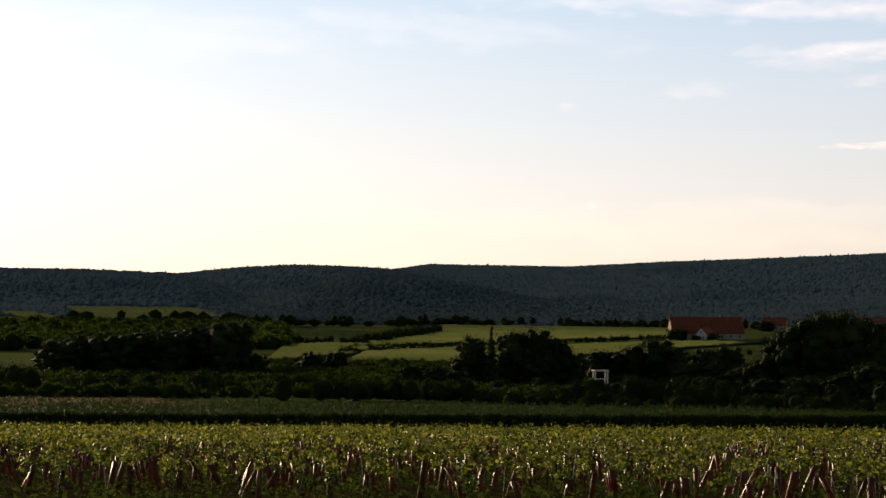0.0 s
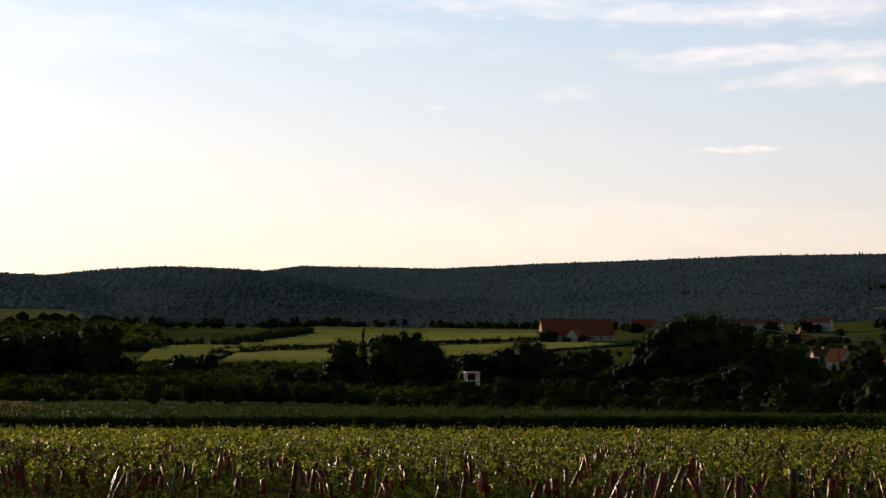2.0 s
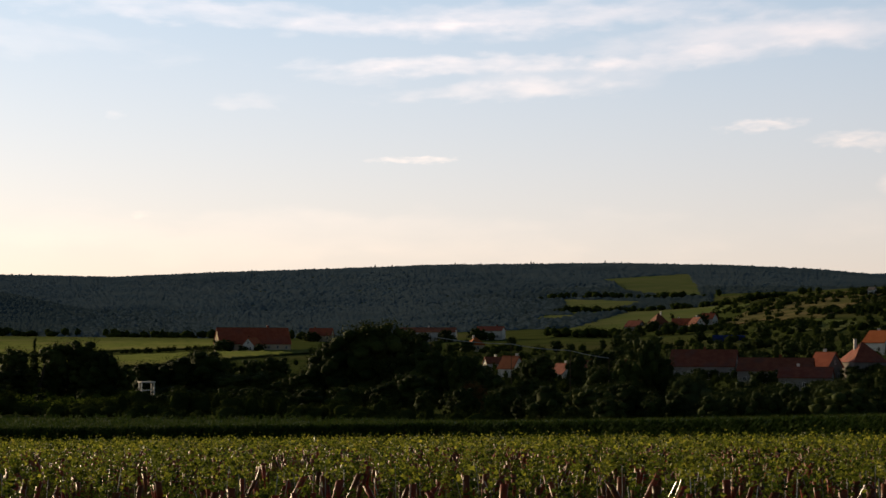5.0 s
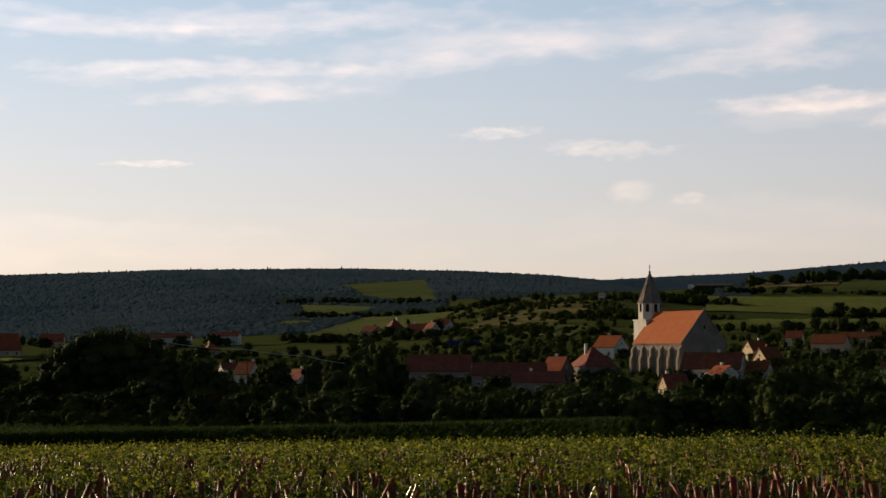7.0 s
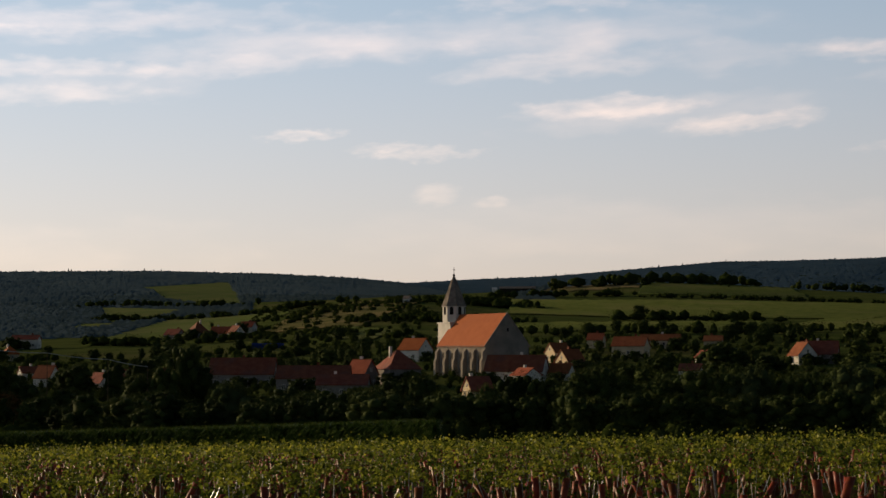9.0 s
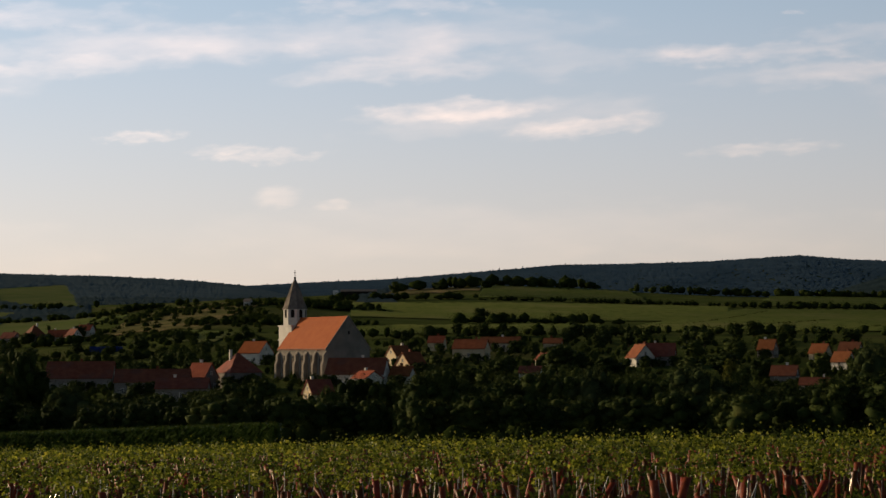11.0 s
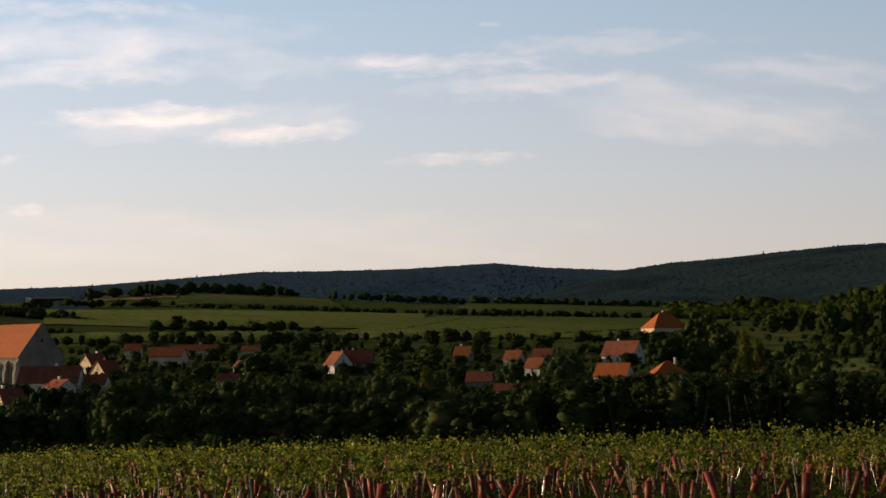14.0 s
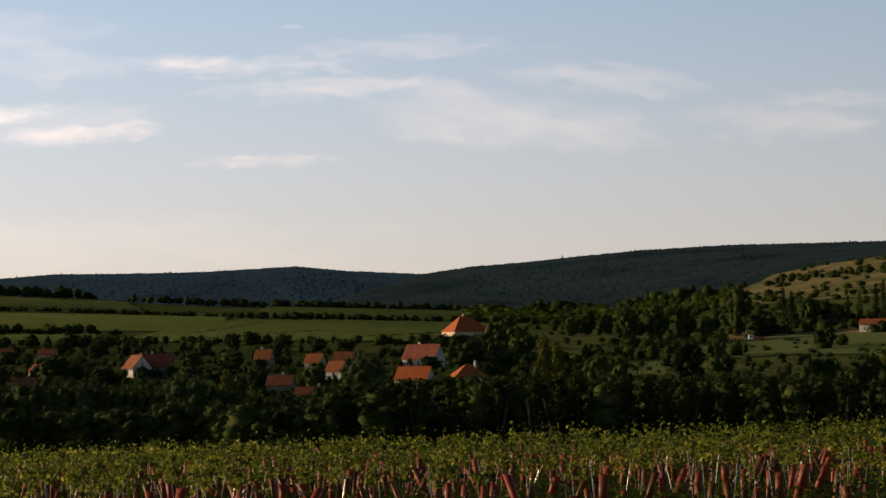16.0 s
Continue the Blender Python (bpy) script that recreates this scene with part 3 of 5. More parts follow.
scrub(28.4, 31.6, 830, 900, 70, 4.5, "dark undergrowth below the tall trees")
scrub(32, 37, 900, 985, 90, 4.0, "dark undergrowth below the poplars")
scrub(24, 27.5, 600, 760, 80, 4.5, "dark bushes beside the villa garden")
scrub(26, 34, 1040, 1300, 110, 4.0, "dark thickets between fields and hillside")
# greenery of the village gardens
for dg, hg in ((430, 3.0), (470, 3.2), (515, 3.0), (560, 3.2), (610, 3.4), (660, 3.6), (710, 3.6), (770, 4.0)):
    hedge(-13.5, dg + 60, -3, dg + 10, 26, hg, "green garden bushes among village houses", n=70)
    hedge(-3, dg, 12, dg, 26, hg, "green garden bushes among village houses", n=110)
    hedge(12, dg, 25.5, dg + 10, 26, hg, "green garden bushes among village houses", n=100)

# ---- buildings ----
def box(bm, x0, x1, y0, y1, z0, z1):
    vs = [bm.verts.new(p) for p in ((x0, y0, z0), (x1, y0, z0), (x1, y1, z0), (x0, y1, z0), (x0, y0, z1), (x1, y0, z1), (x1, y1, z1), (x0, y1, z1))]
    for f in ((3, 2, 1, 0), (4, 5, 6, 7), (0, 1, 5, 4), (1, 2, 6, 5), (2, 3, 7, 6), (3, 0, 4, 7)):
        bm.faces.new([vs[i] for i in f])


def prism(bm, pts, x0, x1):
    """A profile in y, z drawn out along x."""
    a, b = [bm.verts.new((x0, *p)) for p in pts], [bm.verts.new((x1, *p)) for p in pts]
    n = len(pts)
    bm.faces.new(a)
    bm.faces.new(b[::-1])
    for i in range(n):
        bm.faces.new((a[(i + 1) % n], a[i], b[i], b[(i + 1) % n]))


def window_part(parent, x, y, z, w, h, facing):
    """A window set into a wall: a pale frame with a dark pane behind its bars. facing: 0 front, 1 right gable, -1 left gable."""
    def lay(bm, u0, u1, z0, z1, depth0, depth1):
        if facing == 0:
            box(bm, x + u0, x + u1, y - depth1, y - depth0, z + z0, z + z1)
        else:
            xs = sorted((x + facing * depth0, x + facing * depth1))
            box(bm, xs[0], xs[1], y + u0, y + u1, z + z0, z + z1)
    bm = bmesh.new()
    for u0, u1, z0, z1 in ((-w / 2, w / 2, 0, 0.1), (-w / 2, w / 2, h - 0.1, h), (-w / 2, -w / 2 + 0.1, 0.1, h - 0.1), (w / 2 - 0.1, w / 2, 0.1, h - 0.1), (-0.04, 0.04, 0.1, h - 0.1)):
        lay(bm, u0, u1, z0, z1, -0.02, 0.08)
    win = part("window", bm, M["white"], parent)
    bm = bmesh.new()
    lay(bm, -w / 2 + 0.08, w / 2 - 0.08, 0.08, h - 0.08, -0.02, 0.03)
    part("pane", bm, M["glass"], win)


HOUSE_SPOTS = []


def house(az, d, L, W, wall_h, rise, turn, roof, wall, hip=False, label=""):
    """A village house: ridge along its own x axis, front towards the vineyard before it is turned."""
    p = spot(az, d)
    t = empty("house", Matrix.Translation((p.x, p.y, p.z)) @ Matrix.Rotation(radians(-az + turn), 4, "Z"))
    HOUSE_SPOTS.append((az, d, L * abs(math.cos(radians(turn))) / 2 + W * abs(math.sin(radians(turn))) / 2, math.degrees(math.atan2(p.z + wall_h * 0.45 - EYE, d))))
    bm = bmesh.new()
    if hip:
        box(bm, -L / 2, L / 2, -W / 2, W / 2, -1.5, wall_h)
    else:
        prism(bm, [(-W / 2, -1.5), (W / 2, -1.5), (W / 2, wall_h), (0, wall_h + rise - 0.12), (-W / 2, wall_h)], -L / 2, L / 2)
    part("wall", bm, M[wall], t)
    o, th = 0.45, 0.22
    bm = bmesh.new()
    sl = rise / (W / 2)
    if hip:
        r = max(0.4, L / 2 - W / 2)
        lo = [bm.verts.new(q) for q in ((-L / 2 - o, -W / 2 - o, wall_h - o * sl), (L / 2 + o, -W / 2 - o, wall_h - o * sl), (L / 2 + o, W / 2 + o, wall_h - o * sl), (-L / 2 - o, W / 2 + o, wall_h - o * sl))]
        hi = [bm.verts.new((-r, 0, wall_h + rise)), bm.verts.new((r, 0, wall_h + rise))]
        for f in ((lo[0], lo[1], hi[1], hi[0]), (lo[1], lo[2], hi[1]), (lo[2], lo[3], hi[0], hi[1]), (lo[3], lo[0], hi[0]), lo[::-1]):
            bm.faces.new(f)
    else:
        e = W / 2 + o
        prism(bm, [(-e, wall_h - o * sl), (0, wall_h + rise), (e, wall_h - o * sl), (e, wall_h - o * sl + th), (0, wall_h + rise + th), (-e, wall_h - o * sl + th)][::-1], -L / 2 - 0.3, L / 2 + 0.3)
    ro = part("roof", bm, M[roof], t, "tiled roof")
    bm = bmesh.new()
    cx = L * rng.uniform(-0.3, 0.3)
    box(bm, cx - 0.35, cx + 0.35, 0.5, 1.15, wall_h + rise * 0.6, wall_h + rise + 0.9)
    box(bm, cx - 0.42, cx + 0.42, 0.43, 1.22, wall_h + rise + 0.9, wall_h + rise + 1.02)
    part("chimney", bm, M["white" if rng.random() < 0.5 else "tile_dark"], ro)
    bm = bmesh.new()
    tube_between(bm, (-L / 2 - 0.3, 0, wall_h + rise + th * 0.6), (L / 2 + 0.3, 0, wall_h + rise + th * 0.6), 0.14, 0.14) if not hip else tube_between(bm, (-max(0.4, L / 2 - W / 2), 0, wall_h + rise), (max(0.4, L / 2 - W / 2), 0, wall_h + rise), 0.16, 0.16)
    part("ridge_tiles", bm, M[roof], ro)
    n = max(1, int(L / 3.6))
    for i in range(n):
        x = -L / 2 + L * (i + 0.5) / n
        for k in range(2 if wall_h > 5 else 1):
            window_part(t, x, -W / 2, 0.95 + 2.8 * k, 1.0, 1.35, 0)
    if not hip:
        side = 1 if turn < 0 else -1
        for u in (-W * 0.2, W * 0.2):
            window_part(t, side * L / 2, u, 1.0, 0.9, 1.3, side)
        if rise > 2.4:
            window_part(t, side * L / 2, 0, wall_h + rise * 0.15, 0.9, 1.1, side)
    tone = {"tile": "red-tiled", "tile_orange": "bright orange-tiled", "tile_dark": "brown-red tiled", "slate": "grey-roofed"}[roof]
    shade = {"white": "white-walled", "cream": "cream-walled", "grey_wall": "grey-walled"}[wall]
    tagged(t, label or f"{tone} {shade} village {'hall' if L > 18 else 'house'} among trees", "house", "village houses")
    return t


# heading, distance, length, depth, wall height, roof rise, turn, roof, wall
house(-8.51, 966, 13.2, 9.0, 4.5, 1.9, -12, "tile", "white")
house(-8.97, 804, 6.2, 6.4, 3.0, 2.8, 20, "tile_orange", "cream", hip=True)
house(-7.90, 614, 6.0, 6.1, 3.0, 3.5, -35, "tile", "white")
house(-8.42, 654, 6.0, 5.5, 2.6, 1.9, 15, "tile_dark", "white")
house(-6.35, 582, 6.0, 5.5, 3.2, 2.7, -50, "tile_dark", "white")
house(-5.42, 622, 5.5, 7.0, 3.0, 2.3, -10, "tile_dark", "cream")
house(-4.53, 600, 6.0, 5.5, 3.2, 2.6, -55, "tile_dark", "white")
house(-4.22, 1014, 7.9, 9.0, 3.0, 2.9, -30, "tile_dark", "grey_wall")
house(-3.54, 1010, 8.8, 10.0, 3.5, 5.3, 25, "tile_dark", "grey_wall", hip=True)
house(-2.78, 974, 12.1, 8.0, 3.0, 3.1, -15, "tile", "grey_wall")
house(-2.41, 964, 6.0, 6.1, 3.0, 3.4, -55, "tile_dark", "white")
house(-2.06, 1010, 6.9, 8.0, 3.0, 2.7, -20, "tile", "white")
house(-2.19, 586, 19.5, 12.0, 4.0, 4.6, -8, "tile_dark", "grey_wall")
house(-0.11, 530, 19.9, 11.0, 4.0, 3.2, -4, "tile_dark", "grey_wall")
house(0.76, 500, 13.1, 9.0, 3.5, 2.4, -6, "tile_dark", "grey_wall")
house(1.32, 536, 6.1, 6.8, 4.0, 3.8, -35, "tile", "grey_wall")
house(2.37, 538, 9.2, 13.0, 5.0, 5.0, 20, "tile_dark", "grey_wall", hip=True)
house(2.90, 674, 8.4, 10.0, 4.0, 3.8, -30, "tile_orange", "white")
house(5.92, 550, 16.8, 9.0, 3.5, 4.2, -14, "tile_dark", "white")
house(6.20, 538, 6.0, 5.9, 3.0, 1.8, -50, "tile", "white")
house(4.75, 482, 6.0, 5.5, 2.6, 3.1, 25, "tile_dark", "cream")
house(7.14, 654, 6.2, 6.9, 3.5, 3.0, 30, "tile", "cream")
house(7.50, 600, 6.4, 7.1, 3.5, 3.5, 35, "tile", "cream")
house(7.25, 550, 6.0, 5.5, 3.0, 2.4, -20, "tile", "white")
house(8.28, 738, 5.9, 8.0, 3.0, 2.4, -10, "tile", "cream")
house(9.30, 680, 11.7, 8.0, 4.0, 3.0, -15, "tile", "cream")
house(10.17, 728, 14.7, 8.0, 3.0, 2.1, -8, "tile", "cream")
house(11.56, 634, 6.0, 5.5, 3.0, 2.2, -50, "tile_dark", "white")
house(11.06, 570, 6.1, 7.0, 2.6, 1.8, -8, "tile_dark", "white")
house(11.73, 726, 6.6, 8.0, 3.0, 1.8, -5, "tile", "cream")
house(14.81, 658, 12.1, 8.0, 3.2, 4.0, -5, "tile_dark", "grey_wall")
house(14.31, 650, 6.5, 7.2, 3.2, 4.0, -58, "tile", "white")
house(19.55, 682, 6.0, 5.8, 3.0, 2.9, -25, "tile", "cream")
house(20.42, 690, 7.1, 8.0, 3.0, 3.2, -15, "tile_dark", "grey_wall")
house(20.20, 642, 6.0, 5.5, 2.8, 2.9, -30, "tile", "white")
house(19.39, 534, 8.0, 6.0, 2.4, 1.8, -5, "tile_dark", "cream")
house(22.77, 710, 13.7, 8.0, 3.2, 4.9, -30, "tile_dark", "white")
house(22.50, 594, 10.3, 9.0, 2.8, 3.8, -18, "tile_orange", "white")
house(24.08, 604, 11.3, 10.0, 2.8, 4.1, 15, "tile_orange", "white", hip=True)
house(24.01, 880, 17.6, 12.0, 7.4, 6.6, 30, "tile_orange", "cream", hip=True)
house(18.04, 700, 6.0, 5.5, 3.0, 3.3, -20, "tile", "grey_wall")
house(18.52, 576, 7.4, 7.0, 2.6, 2.7, -10, "tile_dark", "grey_wall")
house(36.06, 880, 13.9, 9.0, 3.6, 2.1, -8, "tile", "white")
house(-15.59, 792, 29.4, 12.0, 3.2, 6.2, 12, "tile", "cream")
house(-15.59, 778, 6.0, 5.5, 3.0, 2.7, 55, "tile_orange", "white")
house(-13.56, 1004, 11.9, 9.0, 3.0, 3.6, -10, "tile", "cream")
house(-10.37, 958, 27.6, 12.0, 4.5, 2.1, -6, "tile", "white")


def church(az, d):
    p = spot(az, d)
    t = empty("church", Matrix.Translation(p) @ Matrix.Rotation(radians(-az - 57), 4, "Z"))
    L, W, wall, rise = 26.5, 15.0, EYE + d * math.tan(radians(0.24)) - p.z, 9.1
    bm = bmesh.new()
    prism(bm, [(-W / 2, -2), (W / 2, -2), (W / 2, wall), (0, wall + rise - 0.1), (-W / 2, wall)], -L / 2, L / 2)
    nave = part("nave", bm, M["stone"], t, "weathered grey rendered nave")
    bm = bmesh.new()
    box(bm, -L / 2, L / 2, -W / 2 - 0.35, -W / 2 - 0.003, wall - 0.55, wall - 0.02)
    part("cornice", bm, M["stone"], nave)
    bm = bmesh.new()
    sl, o, th = rise / (W / 2), 0.35, 0.3
    e = W / 2 + o
    prism(bm, [(-e, wall - o * sl), (0, wall + rise), (e, wall - o * sl), (e, wall - o * sl + th), (0, wall + rise + th), (-e, wall - o * sl + th)][::-1], -L / 2 - 0.2, L / 2 - 0.1)
    roof = part("roof", bm, M["tile_orange"], t, "steep bright orange tiled roof")
    bm = bmesh.new()
    tube_between(bm, (-L / 2, 0, wall + rise + th * 0.7), (L / 2 - 0.1, 0, wall + rise + th * 0.7), 0.2, 0.2, 8)
    part("ridge_tiles", bm, M["tile_orange"], roof)
    # gable coping, proud of the roof
    bm = bmesh.new()
    prism(bm, [(-W / 2 - 0.5, wall - 0.6), (0, wall + rise + 0.1), (W / 2 + 0.5, wall - 0.6), (W / 2 + 0.5, wall - 0.1), (0, wall + rise + 0.65), (-W / 2 - 0.5, wall - 0.1)][::-1], L / 2 - 0.1, L / 2 + 0.12)
    part("gable_coping", bm, M["stone"], t)
    # buttresses with sloping heads, and lancet windows between
    bays = 5
    for i in range(bays + 1):
        x = -L / 2 + 0.6 + (L - 1.2) * i / bays
        bm = bmesh.new()
        prism(bm, [(-W / 2 + 0.0, -2), (-W / 2 - 1.5, -2), (-W / 2 - 1.5, wall * 0.5), (-W / 2 - 1.0, wall * 0.62), (-W / 2 - 1.0, wall * 0.8), (-W / 2, wall * 0.92)][::-1], x - 0.55, x + 0.55)
        part("buttress", bm, M["stone"], t)
        if i < bays:
            xm = x + (L - 1.2) / bays / 2
            bm = bmesh.new()
            w, h0, h1 = 0.75, wall * 0.2, wall * 0.62
            pts = [(xm - w, h0), (xm + w, h0), (xm + w, h1)] + [(xm + w * math.cos(a), h1 + 1.5 * math.sin(a)) for a in (0.5, 1.0)] + [(xm, h1 + 1.7)] + [(xm - w * math.cos(a), h1 + 1.5 * math.sin(a)) for a in (1.0, 0.5)] + [(xm - w, h1)]
            va = [bm.verts.new((u, -W / 2 - 0.06, v)) for u, v in pts]
            vb = [bm.verts.new((u, -W / 2 + 0.05, v)) for u, v in pts]
            bm.faces.new(va)
            for k in range(len(va)):
                bm.faces.new((va[k], vb[k], vb[(k + 1) % len(va)], va[(k + 1) % len(va)]))
            win = part("lancet_window", bm, M["glass"], t, "tall dark pointed window")
            bm = bmesh.new()
            for u in (-w, 0, w):
                box(bm, xm + u - 0.09, xm + u + 0.09, -W / 2 - 0.16, -W / 2 - 0.065, h0, h1 + (1.5 if u == 0 else 0))
            part("mullion", bm, M["stone"], win)
    # small slits in the gable wall
    for u, v in ((-3.2, wall * 0.55), (3.4, wall * 0.5), (0.2, wall + rise * 0.45)):
        bm = bmesh.new()
        box(bm, L / 2 - 0.05, L / 2 + 0.03, u - 0.3, u + 0.3, v, v + 1.0)
        part("slit_window", bm, M["dark"], t)
    # tower: square foot, octagonal belfry, shingled spire with a cross
    tx, ty, s = -L / 2 - 2.6, 0.0, 3.55
    top_foot = wall + 6.8
    bm = bmesh.new()
    box(bm, tx - s, tx + s, ty - s, ty + s, -2, top_foot)
    box(bm, tx - s - 0.25, tx + s + 0.25, ty - s - 0.25, ty + s + 0.25, top_foot, top_foot + 0.4)
    box(bm, tx - s - 0.2, tx + s + 0.2, ty - s - 0.2, ty + s + 0.2, wall + 2.6, wall + 3.0)
    tower = part("tower", bm, M["white"], t, "whitewashed square church tower")
    bm = bmesh.new()
    r, zb, zt = 3.55, top_foot + 0.4, top_foot + 5.1
    ring = [(math.cos(radians(22.5 + 45 * i)) * r, math.sin(radians(22.5 + 45 * i)) * r) for i in range(8)]
    for lo, hi, k in ((zb, zt, 1.0), (zt, zt + 0.35, 1.08)):
        a, b = [bm.verts.new((tx + x * k, ty + y * k, lo)) for x, y in ring], [bm.verts.new((tx + x * k, ty + y * k, hi)) for x, y in ring]
        for i in range(8):
            bm.faces.new((a[i], a[(i + 1) % 8], b[(i + 1) % 8], b[i]))
        bm.faces.new(b)
        bm.faces.new(a[::-1])
    belfry = part("belfry", bm, M["white"], tower, "whitewashed octagonal belfry")
    for i in range(8):
        a = radians(45 * i)
        m = Matrix.Translation((tx, ty, zb + 2.3)) @ Matrix.Rotation(a, 4, "Z")
        bm = bmesh.new()
        rr = r * math.cos(radians(22.5))
        prism(bm, [(-0.55, 0), (0.55, 0), (0.55, 2.1), (0.3, 2.6), (0, 2.8), (-0.3, 2.6), (-0.55, 2.1)][::-1], rr - 0.1, rr + 0.05)
        bm.transform(m)
        part("louvre_opening", bm, M["dark"], tower, "dark arched belfry opening")
    bm = bmesh.new()
    zs = zt + 0.35
    prof = [(1.12, zs - 0.2), (0.97, zs + 0.8), (0.60, zs + 4.4), (0.30, zs + 7.2), (0.06, zs + 9.1)]
    rings = [[bm.verts.new((tx + x * k, ty + y * k, z)) for x, y in ring] for k, z in prof]
    for A, B in zip(rings, rings[1:]):
        for i in range(8):
            bm.faces.new((A[i], A[(i + 1) % 8], B[(i + 1) % 8], B[i]))
    bm.faces.new(rings[0][::-1])
    bm.faces.new(rings[-1])
    spire = part("spire", bm, M["slate"], tower, "grey shingled octagonal spire")
    bm = bmesh.new()
    ztip = zs + 9.1
    tube_between(bm, (tx, ty, ztip - 0.2), (tx, ty, ztip + 2.6), 0.1, 0.07)
    box(bm, tx - 0.55, tx + 0.55, ty - 0.07, ty + 0.07, ztip + 1.7, ztip + 1.9)
    bmesh.ops.create_icosphere(bm, subdivisions=2, radius=0.38, matrix=Matrix.Translation((tx, ty, ztip + 0.2)))
    part("cross", bm, M["dark"], tower, "dark iron cross and ball")
    tagged(t, "Gothic village church with orange roof and whitewashed spired tower", "church")


church(4.90, 572)

# ---- trees ----
def crown_mesh(name, mat, height, width, base, lobes, sprays, spray, shape="round"):
    """A crown of many uneven clumps of small leaf sprays round a dense heart, with a ragged outline and gaps."""
    vs, fs, off = [], [], 0
    mid, half = (height + base) / 2, (height - base) / 2

    def add(v, f):
        nonlocal off
        vs.append(v), fs.append(f + off)
        off += len(v)

    for i in range(lobes):
        k = -0.97 + 1.9 * (i + rng.uniform(0, 1)) / lobes
        prof = math.sqrt(max(0.05, 1 - abs(k) ** 2.6))
        if shape == "poplar":
            prof = max(0.25, (1 - ((k + 1) / 2) ** 1.6))
        if shape == "cone":
            prof = max(0.08, (1 - (k + 1) / 2))
        ang, rr = i * 2.4 + rng.uniform(-0.6, 0.6), rng.uniform(0.35, 0.82) * prof * width / 2
        lr = rng.uniform(0.17, 0.36) * min(width / 2, half) * (0.6 + 0.5 * prof)
        c = np.array([rr * math.cos(ang), rr * math.sin(ang), min(mid + k * half * 0.92, height - lr * 0.8)])
        add(*blobs(c[None], np.array([lr * 0.7]), np.array([lr * 0.6]), 0.15))
        d = rng.normal(0, 1, (sprays, 3))
        d /= np.linalg.norm(d, axis=1)[:, None]
        d[:, 2] += 0.25
        add(*leaf_tris(c + d * lr * rng.normal(0.98, 0.16, (sprays, 1)) * np.array([1.05, 1.05, 0.85]), spray))
    for u in (0.25, 0.5, 0.7):
        wide = width * (0.26 if shape == "round" else 0.11) * (1 - u * 0.5 if shape != "round" else 1.15 - abs(u - 0.45))
        add(*blobs(np.array([[0, 0, base + (height - base) * u]]), np.array([wide]), np.array([half * 0.36]), 0.2, fine=True))
    V, F = np.concatenate(vs), np.concatenate(fs)
    return array_mesh(name, V, F, mat, True)


def trunk_bm(height, base, width, stems=1):
    bm = bmesh.new()
    for s in range(stems):
        lean = Vector((rng.uniform(-0.08, 0.08) * (1 + stems), rng.uniform(-0.08, 0.08) * (1 + stems), 1))
        top = lean * (base + (height - base) * 0.7)
        r = 0.022 * height + 0.05
        tube_between(bm, (0, 0, -0.6), lean * base, r * 1.25, r, 8)
        tube_between(bm, lean * base, top, r, r * 0.25, 7)
        for k in range(5):
            a, h = rng.uniform(0, 6.28), base + (height - base) * rng.uniform(0.0, 0.5)
            p = lean * h
            q = p + Vector((math.cos(a), math.sin(a), 0.75)) * width * rng.uniform(0.22, 0.36)
            tube_between(bm, p, q, r * 0.4, r * 0.1, 5)
    return bm


def tree_proto(height, width, base, lobes, sprays, spray, leaf, shape="round", stems=1, name="broadleaf_tree"):
    t = empty(name)
    part("trunk", trunk_bm(height, base, width, stems), M["bark"], t)
    crown = new("crown", crown_mesh("crown", M[leaf], height, width, base, lobes, sprays, spray, shape))
    crown.parent = t
    return t


PROTO = {
    "round1": (lambda: tree_proto(12, 10, 0.5, 39, 117, 0.16, "leaf"), 12, 10),
    "round2": (lambda: tree_proto(12, 9, 0.4, 36, 117, 0.16, "leaf"), 12, 9),
    "round3": (lambda: tree_proto(11, 11, 0.4, 42, 117, 0.16, "leaf"), 11, 11),
    "young1": (lambda: tree_proto(10, 4.5, 0.3, 27, 95, 0.15, "leaf", name="plantation_tree"), 10, 4.5),
    "young2": (lambda: tree_proto(10, 4, 0.3, 27, 95, 0.15, "leaf", "poplar", name="plantation_tree"), 10, 4),
    "garden1": (lambda: tree_proto(7, 6.5, 0.4, 30, 87, 0.14, "leaf", name="garden_tree"), 7, 6.5),
    "garden2": (lambda: tree_proto(7, 5.5, 0.5, 27, 87, 0.14, "leaf", name="garden_tree"), 7, 5.5),
    "poplar": (lambda: tree_proto(16, 4.5, 0.8, 33, 95, 0.16, "leaf", "poplar", name="poplar"), 16, 4.5),
    "conifer": (lambda: tree_proto(14, 6, 0.8, 36, 95, 0.15, "leaf", "cone", name="conifer"), 14, 6),
    "willow": (lambda: tree_proto(12, 9, 0.8, 39, 117, 0.16, "leaf_grey"), 12, 9),
    "yellow": (lambda: tree_proto(11, 6.5, 0.8, 33, 114, 0.16, "leaf_yellow", "poplar"), 11, 6.5),
    "rust": (lambda: tree_proto(8, 6, 0.8, 24, 95, 0.15, "leaf_rust"), 8, 6),
    "bush1": (lambda: tree_proto(4, 5, 0.15, 21, 83, 0.12, "leaf", name="bush"), 4, 5),
    "bush2": (lambda: tree_proto(3.2, 5.5, 0.1, 21, 83, 0.12, "leaf", name="bush"), 3.2, 5.5),
}
made = {}



def plant(kind, az, d, top=None, height=None, wide=1.0, label="", category="tree", group=""):
    """A tree on the ground at a heading and distance; top: the angle up to its tip, or its height in metres."""
